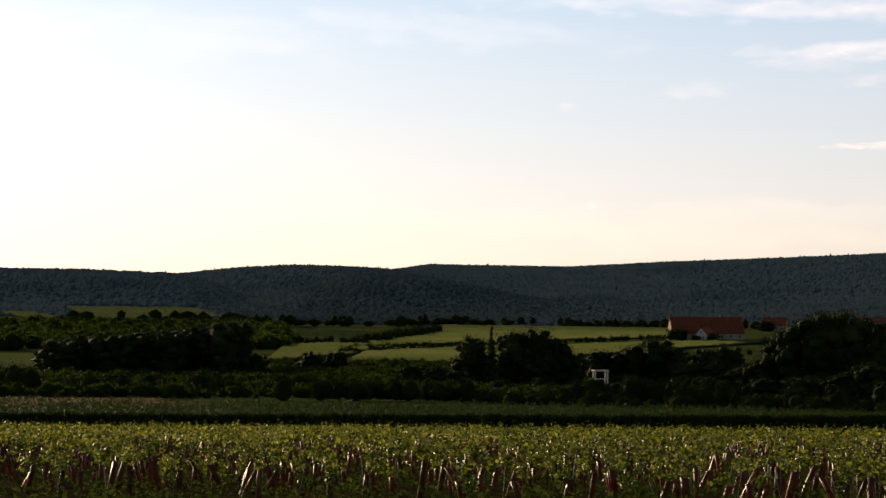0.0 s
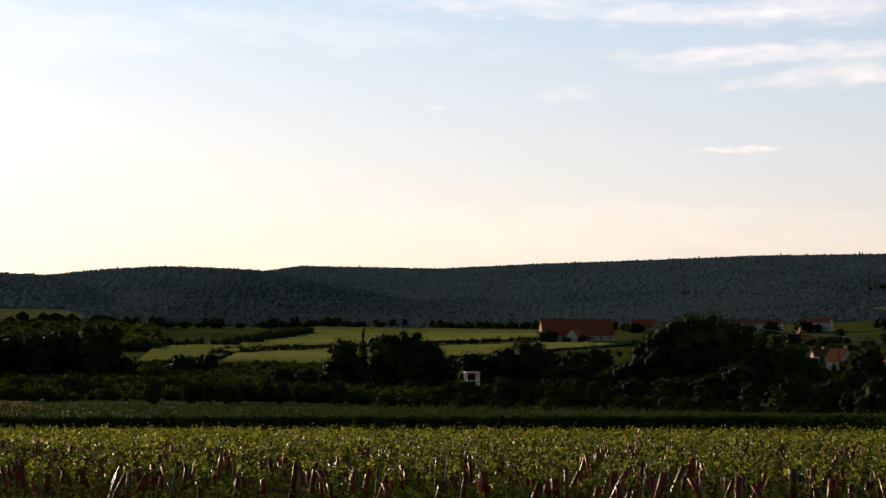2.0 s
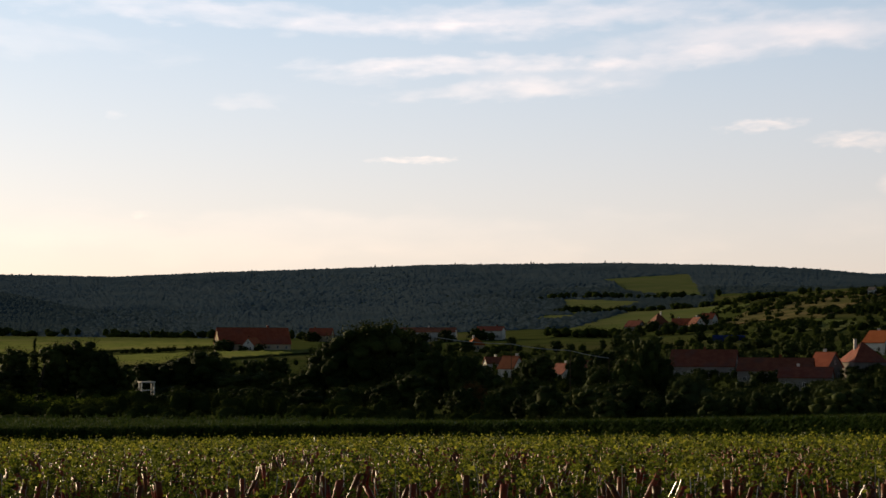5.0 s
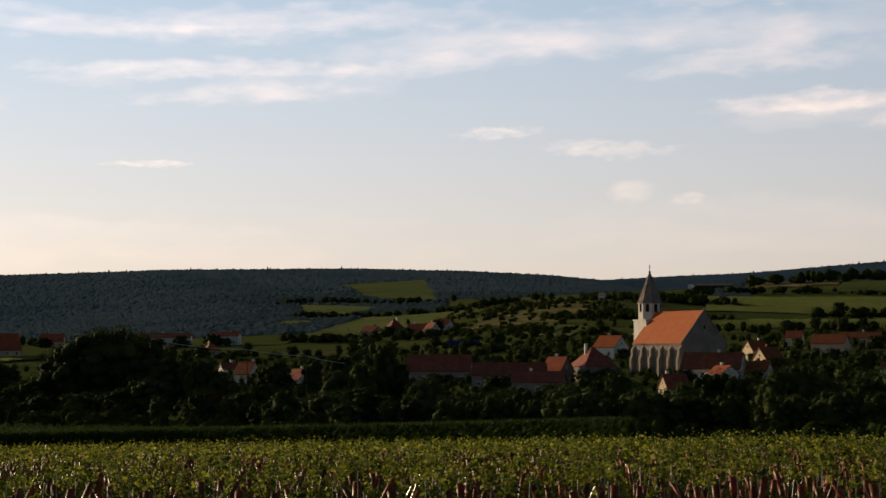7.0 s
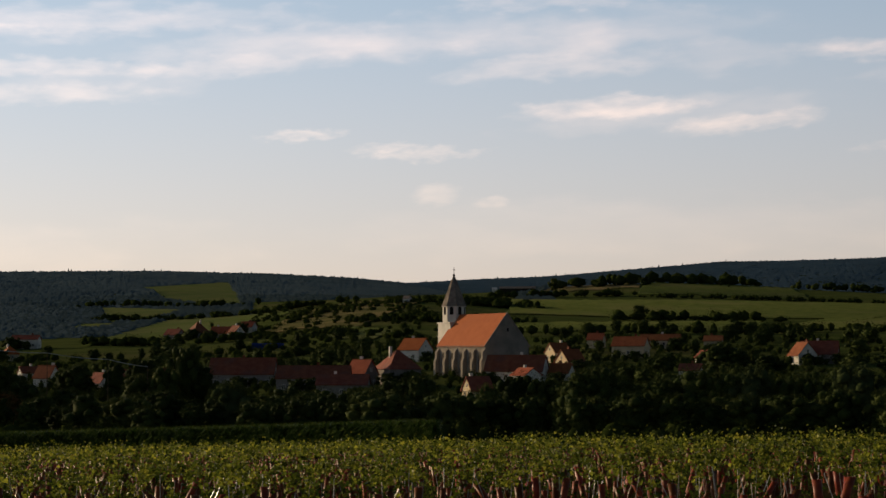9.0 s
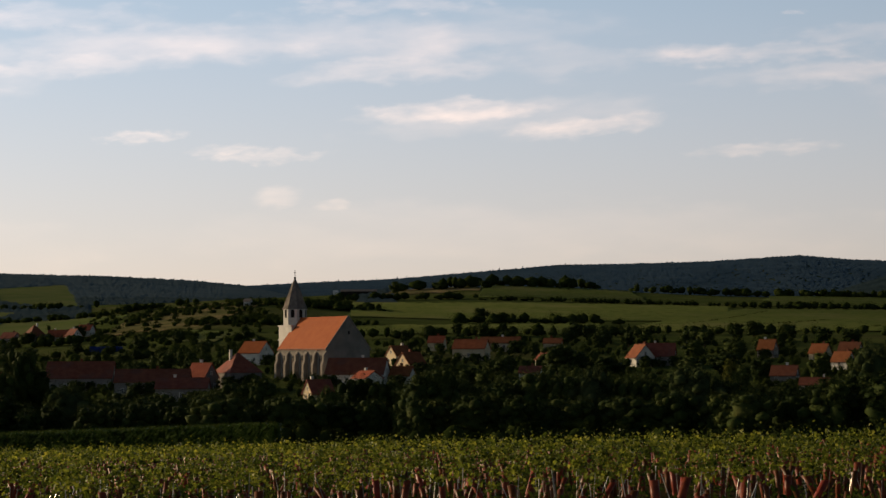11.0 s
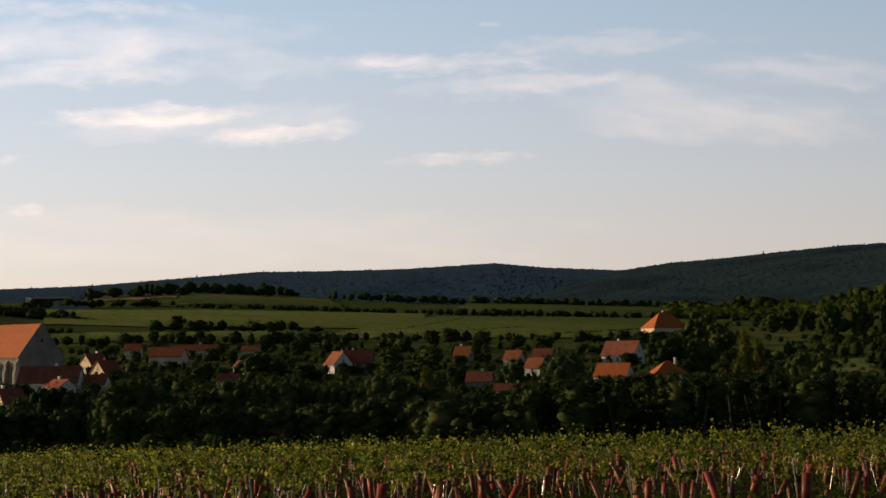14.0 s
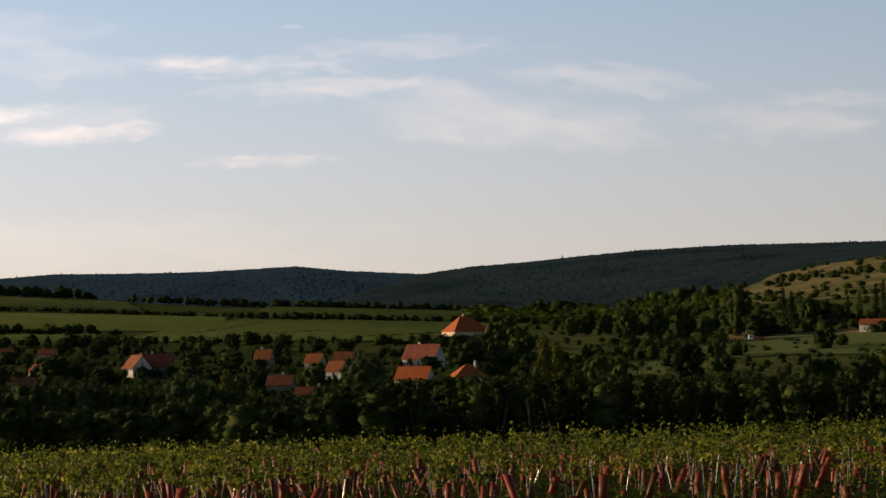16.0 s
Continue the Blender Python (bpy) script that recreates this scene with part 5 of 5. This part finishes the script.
CLOUD_LIGHT = 0.34
count = [0]


def cloud(az, el, w, h, tilt, k):
    """A streak of cloud: heading, elevation, width, height (degrees), tilt, density."""
    count[0] += 1
    i = count[0]
    dist = 4440 - 9 * i
    bm = bmesh.new()
    vs = [[bm.verts.new((-1 + 2 * u / 8, 0, -1 + 2 * v / 2)) for u in range(9)] for v in range(3)]
    for v in range(2):
        for u in range(8):
            bm.faces.new((vs[v][u], vs[v][u + 1], vs[v + 1][u + 1], vs[v + 1][u]))
    me = bpy.data.meshes.new("cloud")
    bm.to_mesh(me)
    bm.free()
    me.materials.append(cloud_material(k, i + 1, max(1.5, w / h)))
    ob = new("cloud", me)
    x, y = polar(az, dist * math.cos(radians(el)))
    ob.matrix_basis = Matrix.Translation((x, y, EYE + dist * math.sin(radians(el)))) @ Matrix.Rotation(radians(-az), 4, "Z") @ Matrix.Rotation(radians(-el), 4, "X") @ Matrix.Rotation(radians(tilt), 4, "Y")
    ob.scale = (dist * radians(w) / 2 * 1.35, 1, dist * radians(h) / 2 * 1.6)
    tagged(ob, "thin cream-white streak of evening cirrus cloud", "cloud", "evening clouds")


cloud(-9.3, 8.36, 12.5, 0.75, -1, 0.85)
cloud(-8.2, 7.59, 9.5, 0.7, -3, 0.6)
cloud(-11.9, 8.11, 6, 0.8, -4, 0.45)
cloud(-6.2, 8.03, 8, 1.3, -3, 0.45)
cloud(-6.6, 9.86, 20, 1.0, -2, 0.6)
cloud(-0.5, 9.11, 15, 1.3, -3, 0.75)
cloud(4.1, 9.46, 14, 1.6, -2, 0.55)
cloud(-2.5, 8.54, 9, 0.8, -4, 0.5)
cloud(6.9, 8.49, 9, 0.9, -3, 0.6)
cloud(8.7, 7.31, 7.5, 0.75, -3, 0.85)
cloud(12.9, 6.82, 6, 0.7, -5, 0.65)
cloud(10.4, 7.12, 12, 1.3, -4, 0.4)
cloud(-0.5, 6.50, 3.2, 0.42, -4, 0.75)
cloud(3.2, 5.95, 4.8, 0.5, -1, 0.7)
cloud(2.1, 6.13, 3.0, 0.4, -3, 0.5)
cloud(3.5, 4.72, 1.8, 0.85, -5, 0.55)
cloud(5.2, 4.51, 1.3, 0.5, 0, 0.5)
cloud(-10.8, 5.54, 3.6, 0.28, -1, 0.8)
cloud(17.9, 8.87, 8.5, 0.7, -1, 0.6)
cloud(19.5, 8.21, 9, 0.8, -3, 0.3)
cloud(18.1, 6.05, 5.5, 0.5, -2, 0.5)
cloud(8.5, 7.15, 6, 0.6, -3, 0.5)
cloud(12.4, 6.79, 5, 0.5, -5, 0.5)
cloud(25.4, 7.25, 11, 1.9, 7, 0.5)
cloud(28.4, 8.36, 8, 1.0, 6, 0.4)
cloud(33.7, 6.96, 7.5, 1.3, 2, 0.35)
cloud(35.1, 7.58, 5, 0.7, 4, 0.3)
cloud(6.9, 10.41, 8, 0.6, -1, 0.6)
cloud(6.7, 8.94, 7, 1.6, -2, 0.45)
cloud(11.9, 8.75, 6, 1.2, -4, 0.3)
cloud(18.9, 10.02, 1.0, 0.2, 0, 0.4)
cloud(-14.7, 9.70, 22, 0.9, 3, 0.7)
cloud(-22.8, 8.97, 14, 1.2, 4, 0.35)
cloud(-8.0, 9.67, 12, 0.8, -2, 0.5)
cloud(-15.8, 7.23, 3, 0.6, 0, 0.3)
cloud(-19.7, 6.77, 0.8, 0.35, 0, 0.3)
cloud(-18.9, 3.84, 0.8, 0.3, 0, 0.35)
cloud(-31.6, 8.75, 14, 1.8, 3, 0.3)
cloud(20.5, 8.27, 8, 0.8, -3, 0.4)
cloud(22.2, 9.36, 9, 0.8, -1, 0.4)
cloud(9.6, 9.62, 10, 1.4, -2, 0.4)
cloud(15.6, 8.93, 5, 0.6, 0, 0.5)
cloud(11.2, 3.61, 28.6, 2.02, 0, 0.2)
cloud(-14.6, 3.23, 32.0, 1.85, 0, 0.25)

# ---- young vines with grow tubes ----
def vine_leaves(n_leaf, height, spread, size, low=0.78):
    """Leaves thick about the top of the tube, with a few long shoots standing up out of them."""
    shoots = 5
    t = rng.uniform(0, 1, n_leaf)
    which = rng.integers(shoots, size=n_leaf)
    ang = rng.uniform(0, 6.28, shoots)
    out = rng.uniform(0.3, 1.0, shoots) * spread
    tip = np.where(np.arange(shoots) < 1, 1.0, rng.uniform(0.3, 0.6, shoots)) * (height - low)
    q = t[:, None]
    P = np.concatenate([np.stack([np.cos(ang[which]), np.sin(ang[which])], 1) * out[which][:, None] * q ** 0.6, low + (tip[which] * t ** 1.25)[:, None]], 1)
    P += rng.normal(0, 1, (n_leaf, 3)) * (np.array([0.085, 0.085, 0.06]) * (1.15 - 0.75 * q))
    n = len(P)
    a = rng.normal(0, 1, (n, 3)) * np.array([1, 1, 0.7])
    a /= np.linalg.norm(a, axis=1)[:, None]
    b = np.cross(a, rng.normal(0, 1, (n, 3)))
    b /= np.linalg.norm(b, axis=1)[:, None]
    c = np.cross(a, b)
    s = (size * rng.uniform(0.6, 1.35, n) * (1.1 - 0.45 * t))[:, None]
    V = np.stack([P - a * s, P + b * s * 0.9 + c * s * 0.25 - a * s * 0.25, P + a * s, P - b * s * 0.9 + c * s * 0.25 - a * s * 0.25], 1)
    return V.reshape(-1, 3), np.arange(n)[:, None] * 4 + np.array([[0, 1, 2, 3]])


def tube_round(r, h, lean, k=8):
    """An open tapered brown tube with a rim and a dark inside, leaning."""
    a = rng.uniform(0, 1.2) + np.arange(k) * 2 * math.pi / k
    ring = np.stack([np.cos(a), np.sin(a)], 1) * r
    levels = [(0.86, -0.05), (0.94, h * 0.5), (1.0, h), (0.9, h), (0.82, h * 0.7)]
    V = np.concatenate([np.concatenate([ring * s + np.array(lean) * max(z, 0), np.full((k, 1), z)], 1) for s, z in levels])
    F = [[q * k + i, q * k + (i + 1) % k, (q + 1) * k + (i + 1) % k, (q + 1) * k + i] for q in range(4) for i in range(k)]
    return V, np.array(F)


ROW_AZ, ROW_GAP, VINE_GAP = 62.0, 1.7, 0.58
rd = np.array([math.sin(radians(ROW_AZ)), math.cos(radians(ROW_AZ))])
rn = np.array([-rd[1], rd[0]])
I, J = np.meshgrid(np.arange(-340, 340), np.arange(-110, 160), indexing="ij")
XY = (I[..., None] + rng.random((1, I.shape[1], 1))) * VINE_GAP * rd + J[..., None] * ROW_GAP * rn
XY = XY.reshape(-1, 2) + rng.normal(0, 0.12, (I.size, 2))
vd, va = np.hypot(XY[:, 0], XY[:, 1]), np.degrees(np.arctan2(XY[:, 0], XY[:, 1]))
ok = (np.abs(va) < 39.5) & (vd > np.interp(va, [-38, -20, 0, 38], [41, 37, 32, 29])) & (vd < np.interp(va, EDGE_AZ, EDGE_D)) & (rng.random(len(vd)) < np.interp(va, [-38, -10, 8], [0.52, 0.56, 0.72]))
XY, vd, va = XY[ok], vd[ok], va[ok]
order = np.argsort(vd)
near, far = order[:290], order[290:]
vz = zat(XY[:, 0], XY[:, 1])

vine_kinds = []
for k in range(16):
    thick = k % 8 in (0, 2, 3, 5, 6)
    v, f = vine_leaves(int(rng.uniform(60, 105) if thick else rng.uniform(14, 34)), rng.uniform(1.08, 1.4), rng.uniform(0.10, 0.18), 0.045, rng.uniform(0.3, 0.5) if k % 8 in (0, 3, 5) else rng.uniform(0.64, 0.8))
    leaf_me = array_mesh("shoot", v, f, M["vine_leaf"])
    lean = rng.normal(0, 0.24, 2)
    h = rng.uniform(0.44, 0.76)
    tv, tf = tube_round(rng.uniform(0.05, 0.075), h, lean)
    tube_me = array_mesh("grow_tube", tv, tf, M["tube"], True)
    bm = bmesh.new()
    tube_between(bm, (0.07, 0.02, -0.1), (0.07 + lean[0] * 0.5 + rng.normal(0, 0.08), 0.02 + rng.normal(0, 0.08), rng.uniform(0.6, 0.85)), 0.008, 0.007, 6)
    stake_me = bpy.data.meshes.new("stake")
    bm.to_mesh(stake_me)
    bm.free()
    stake_me.materials.append(M["stake"])
    coarse = vine_leaves(11, rng.uniform(1.05, 1.4), 0.18, 0.08)
    vine_kinds.append((leaf_me, tube_me, stake_me, (v, f), tube_round(0.066, h, lean, 5), coarse))
HIGH_KINDS = [k for k in range(16) if k % 8 not in (0, 3, 5)]


def kind_at(i):
    """The vines towards the village are trained higher: few leaves hang over their tubes."""
    if va[i] > 6 and rng.random() < 0.8:
        return vine_kinds[HIGH_KINDS[int(rng.integers(len(HIGH_KINDS)))]]
    return vine_kinds[int(rng.integers(16))]


for i in near:
    leaf_me, tube_me, stake_me, _, _, _ = kind_at(i)
    t = empty("young_grapevine", Matrix.Translation((XY[i, 0], XY[i, 1], vz[i])) @ Matrix.Rotation(rng.uniform(0, 6.28), 4, "Z"))
    s = rng.uniform(0.85, 1.2)
    t.scale = (s, s, s)
    new("shoot", leaf_me).parent = t
    new("grow_tube", tube_me).parent = t
    new("stake", stake_me).parent = t
    tagged(t, "young grapevine growing out of a brown grow tube", "grapevine", "young vines in rows")


def joined(items, which):
    """All the far vines' leaves, or tubes, in one mesh."""
    vs, fs, off = [], [], 0
    for i in items:
        V, F = kind_at(i)[which]
        a, s = rng.uniform(0, 6.28), rng.uniform(0.85, 1.2)
        cs, sn = math.cos(a) * s, math.sin(a) * s
        x = V[:, 0] * cs - V[:, 1] * sn + XY[i, 0]
        y = V[:, 0] * sn + V[:, 1] * cs + XY[i, 1]
        vs.append(np.stack([x, y, V[:, 2] * s + vz[i]], 1))
        fs.append(F + off)
        off += len(V)
    return np.concatenate(vs), np.concatenate(fs)


middle, remote = far[vd[far] < 62], far[vd[far] >= 62]
tagged(new("vine_foliage", array_mesh("vine_foliage", *joined(middle, 3), M["vine_leaf"])), "rows of young leafy grapevines", "grapevines", kind="stuff")
tagged(new("vine_foliage", array_mesh("vine_foliage", *joined(remote, 5), M["vine_leaf"])), "far rows of young leafy grapevines", "grapevines", kind="stuff")
tagged(new("grow_tubes", array_mesh("grow_tubes", *joined(far, 4), M["tube_far"], True)), "brown grow tubes standing in rows", "grow tubes", kind="stuff")

# weeds between the rows
k = 3400
wa = rng.uniform(-39, 39, k)
wd = rng.uniform(25, 75, k)
wd = np.minimum(wd, np.interp(wa, EDGE_AZ, EDGE_D) - 1)
wp = np.stack([wd * np.sin(np.radians(wa)), wd * np.cos(np.radians(wa)), ground_z(wa, wd) + 0.05], 1)
wp = (wp[:, None] + rng.normal(0, 1, (k, 14, 3)) * np.array([0.18, 0.18, 0.02]) + np.abs(rng.normal(0, 1, (k, 14, 1))) * np.array([0, 0, 0.19])).reshape(-1, 3)
tagged(new("weeds", array_mesh("weeds", *leaf_quads(wp, 0.055), M["weed"])), "green weeds and grass between vine rows", "weeds", kind="stuff")

# ---- maize behind the vines ----
def maize(count):
    az = rng.uniform(-42, 3.5, count)
    start = np.interp(az, EDGE_AZ, EDGE_D) + 14
    depth = np.interp(az, [-42, -10, -2, 3.5], [40, 40, 24, 5])
    d = start + depth * rng.random(count) ** 2.6
    z = ground_z(az, d)
    P = np.stack([d * np.sin(np.radians(az)), d * np.cos(np.radians(az)), z], 1)
    return P


MP = maize(26000)
hgt = rng.uniform(1.9, 2.35, len(MP))
leaves = 7
a = rng.uniform(0, 6.28, (len(MP), leaves))
zz = (np.linspace(0.25, 0.88, leaves)[None] + rng.normal(0, 0.03, (len(MP), leaves))) * hgt[:, None]
ln = rng.uniform(0.45, 0.75, a.shape)
root = np.stack([MP[:, None, 0] + 0 * a, MP[:, None, 1] + 0 * a, MP[:, None, 2] + zz], 2)
out = np.stack([np.cos(a), np.sin(a), 0 * a], 2)
side = np.stack([-np.sin(a), np.cos(a), 0 * a], 2) * 0.045
mid = root + out * ln[..., None] * 0.5 + np.array([0, 0, 0.22])
tip = root + out * ln[..., None] + np.array([0, 0, -0.02])
V = np.stack([root - side, mid - side, tip, mid + side, root + side], 2).reshape(-1, 3)
k = np.arange(len(MP) * leaves)[:, None] * 5
tagged(new("maize_leaves", array_mesh("maize_leaves", V, k + np.array([[0, 1, 2, 3, 4]]), M["corn_leaf"])), "dense dark green field of maize", "maize", kind="stuff")
top = MP + np.stack([0 * hgt, 0 * hgt, hgt], 1)
w = np.array([0.03, 0, 0])
V = np.stack([top - w - [0, 0, 0.5], top + w - [0, 0, 0.5], top + [0, 0, 0.15]], 1).reshape(-1, 3)
tagged(new("maize_tassels", array_mesh("maize_tassels", V, np.arange(len(MP))[:, None] * 3 + np.array([[0, 1, 2]]), M["tassel"])), "pale tassels over the maize", "maize", kind="stuff")


# ---- small things about the village and hills ----
def chapel(az, d):
    t = empty("wayside_chapel", Matrix.Translation(spot(az, d)) @ Matrix.Rotation(radians(-az - 25), 4, "Z"))
    bm = bmesh.new()
    prism(bm, [(-1.6, -0.5), (1.6, -0.5), (1.6, 2.6), (0, 4.0), (-1.6, 2.6)], -2, 2)
    part("wall", bm, M["white"], t)
    bm = bmesh.new()
    prism(bm, [(-1.9, 2.4), (0, 4.05), (1.9, 2.4), (1.9, 2.65), (0, 4.3), (-1.9, 2.65)][::-1], -2.2, 2.2)
    part("roof", bm, M["slate"], t)
    bm = bmesh.new()
    box(bm, 1.98, 2.04, -0.5, 0.5, 0, 1.9)
    part("door", bm, M["dark"], t)
    tagged(t, "small whitewashed wayside chapel on the dry hill", "chapel")


chapel(2.66, 1096)


def far_hall(az, d, L, turn, label):
    t = empty("farm_building", Matrix.Translation(spot(az, d)) @ Matrix.Rotation(radians(-az + turn), 4, "Z"))
    bm = bmesh.new()
    box(bm, -L / 2, L / 2, -4, 4, -1.5, 3.2)
    part("wall", bm, M["dark"], t, "dark timber wall")
    bm = bmesh.new()
    prism(bm, [(-4.6, 3.2), (4.6, 3.2), (0, 4.9)], -L / 2 - 0.5, L / 2 + 0.5)
    part("roof", bm, M["slate"], t)
    for x in (-L / 2 - 4, L * 0.12):
        bm = bmesh.new()
        prism(bm, [(-2, -1), (2, -1), (2, 2.4), (0, 4.2), (-2, 2.4)], x - 2, x + 2)
        part("annex", bm, M["white"], t, "small white annex")
    tagged(t, label, "farm building")


far_hall(5.95, 1425, 26, 0, "long dark farm building with white annexes on a ridge")


def white_frame_hut(az, d):
    """An open white-framed shelter with a flat roof."""
    p = spot(az, d)
    t = empty("garden_shelter", Matrix.Translation((p.x, p.y, p.z)) @ Matrix.Rotation(radians(-az + 14), 4, "Z"))
    h = max(2.6, EYE + d * math.tan(radians(-1.07)) - p.z)
    for x in (-1.0, 1.0):
        for y in (-0.8, 0.8):
            bm = bmesh.new()
            box(bm, x - 0.1, x + 0.1, y - 0.1, y + 0.1, -0.3, h - 0.25)
            part("post", bm, M["white"], t)
    bm = bmesh.new()
    box(bm, -1.2, 1.2, -1.0, 1.0, h - 0.22, h)
    part("roof", bm, M["white"], t)
    bm = bmesh.new()
    box(bm, -0.88, 0.88, -0.68, 0.68, h - 1.5, h - 1.38)
    part("shelf", bm, M["metal_roof"], t)
    tagged(t, "white-framed open garden shelter before the tree belt", "shelter")


white_frame_hut(-18.68, 310)


def trailer(az, d, turn):
    """A parked flat truck: cab, bed and wheels."""
    t = empty("parked_truck", Matrix.Translation(spot(az, d, 0.5)) @ Matrix.Rotation(radians(-az + turn), 4, "Z"))
    bm = bmesh.new()
    prism(bm, [(-1.1, 0.5), (1.1, 0.5), (1.1, 2.2), (0.9, 2.6), (-0.9, 2.6), (-1.1, 2.2)], -3.4, -1.5)
    cab = part("cab", bm, M["paint_white"], t, "white cab")
    bm = bmesh.new()
    box(bm, -3.0, -1.9, -1.13, -1.08, 1.5, 2.2)
    part("side_window", bm, M["glass"], cab)
    bm = bmesh.new()
    box(bm, -1.45, 3.6, -1.15, 1.15, 0.7, 1.5)
    part("bed", bm, M["paint_red"], t, "dull red bed")
    for x in (-2.5, 2.2, 3.1):
        for y in (-1.0, 1.0):
            bm = bmesh.new()
            tube_between(bm, (x, y - 0.15, 0.45), (x, y + 0.15, 0.45), 0.45, 0.45, 14)
            part("wheel", bm, M["rubber"], t)
    tagged(t, "parked white truck with a dull red bed", "truck")


trailer(32.6, 854, 8)


def small_shed(az, d, w, h, mat, roof, label, turn=0):
    t = empty("garden_shed", Matrix.Translation(spot(az, d, 0.4)) @ Matrix.Rotation(radians(-az + turn), 4, "Z"))
    bm = bmesh.new()
    prism(bm, [(-w * 0.35, -1), (w * 0.35, -1), (w * 0.35, h * 0.7), (0, h * 0.96), (-w * 0.35, h * 0.7)], -w / 2, w / 2)
    part("wall", bm, M[mat], t)
    bm = bmesh.new()
    e = w * 0.42
    prism(bm, [(-e, h * 0.64), (0, h * 0.97), (e, h * 0.64), (e, h * 0.7), (0, h * 1.03), (-e, h * 0.7)][::-1], -w / 2 - 0.2, w / 2 + 0.2)
    part("roof", bm, M[roof], t)
    bm = bmesh.new()
    box(bm, -0.4, 0.4, -w * 0.35 - 0.04, -w * 0.35 + 0.02, 0, h * 0.6)
    part("door", bm, M["wood"], t)
    tagged(t, label, "shed", "allotment sheds")


small_shed(31.98, 1000, 3.6, 3.4, "white", "metal_roof", "small white shed beside dark trees", 20)
small_shed(32.27, 925, 1.8, 2.8, "white", "metal_roof", "small white hut in a meadow", -10)
small_shed(34.27, 955, 4.5, 2.6, "white", "metal_roof", "pale allotment shed with metal roof", 5)
small_shed(34.62, 950, 3.6, 2.6, "white", "slate", "pale allotment shed below poplars", -20)
small_shed(36.0, 930, 2.6, 2.4, "white", "metal_roof", "tiny pale hut below poplars", 0)
for k in range(16):
    small_shed(32.9 + 0.085 * k + rng.uniform(-0.02, 0.02), 962 + rng.uniform(-8, 8), rng.uniform(0.9, 1.5), rng.uniform(1.1, 1.9), "grey_wall", "slate", "small grey box in a row below trees", rng.uniform(-20, 20))

# a blue tarpaulin over a stack
bm = bmesh.new()
prism(bm, [(-3, -0.5), (3, -0.5), (2.6, 1.8), (1.2, 2.5), (-1.4, 2.4), (-2.7, 1.6)], -7, 7)
tarp = part("tarpaulin_cover", bm, M["blue"], None)
tarp.matrix_basis = Matrix.Translation(spot(-1.48, 840)) @ Matrix.Rotation(radians(1.5), 4, "Z")
tagged(tarp, "stack under a dull blue tarpaulin among trees", "stack")


# ---- an overhead line on poles across the village edge ----
LINE_D = 445
line_pts = [(-10.3, 0.30), (-7.9, 0.08), (-6.15, -0.11), (-5.0, -0.33)]
tops = []
for az, up in line_pts:
    p = spot(az, LINE_D)
    h = EYE + LINE_D * math.tan(radians(up)) - p.z
    t = empty("utility_pole", Matrix.Translation(p) @ Matrix.Rotation(radians(-az), 4, "Z"))
    bm = bmesh.new()
    tube_between(bm, (0, 0, -0.8), (0, 0, h), 0.10, 0.07, 8)
    part("pole", bm, M["bark"], t)
    bm = bmesh.new()
    box(bm, -0.08, 0.08, -0.7, 0.7, h - 0.35, h - 0.22)
    part("crossarm", bm, M["bark"], t)
    tagged(t, "weathered wooden utility pole among village trees", "utility pole", "overhead line poles")
    tops.append(Vector((p.x, p.y, p.z + h - 0.2)))
bm = bmesh.new()
for a, b in zip(tops, tops[1:]):
    prev = None
    for k in range(13):
        u = k / 12
        q = a.lerp(b, u) - Vector((0, 0, 4 * u * (1 - u) * (b - a).length * 0.022))
        if prev:
            tube_between(bm, prev, q, 0.07, 0.07, 5)
        prev = q
cable = part("overhead_cable", bm, M["metal_roof"], None)
tagged(cable, "pale sagging overhead cable strung between poles", "cable")
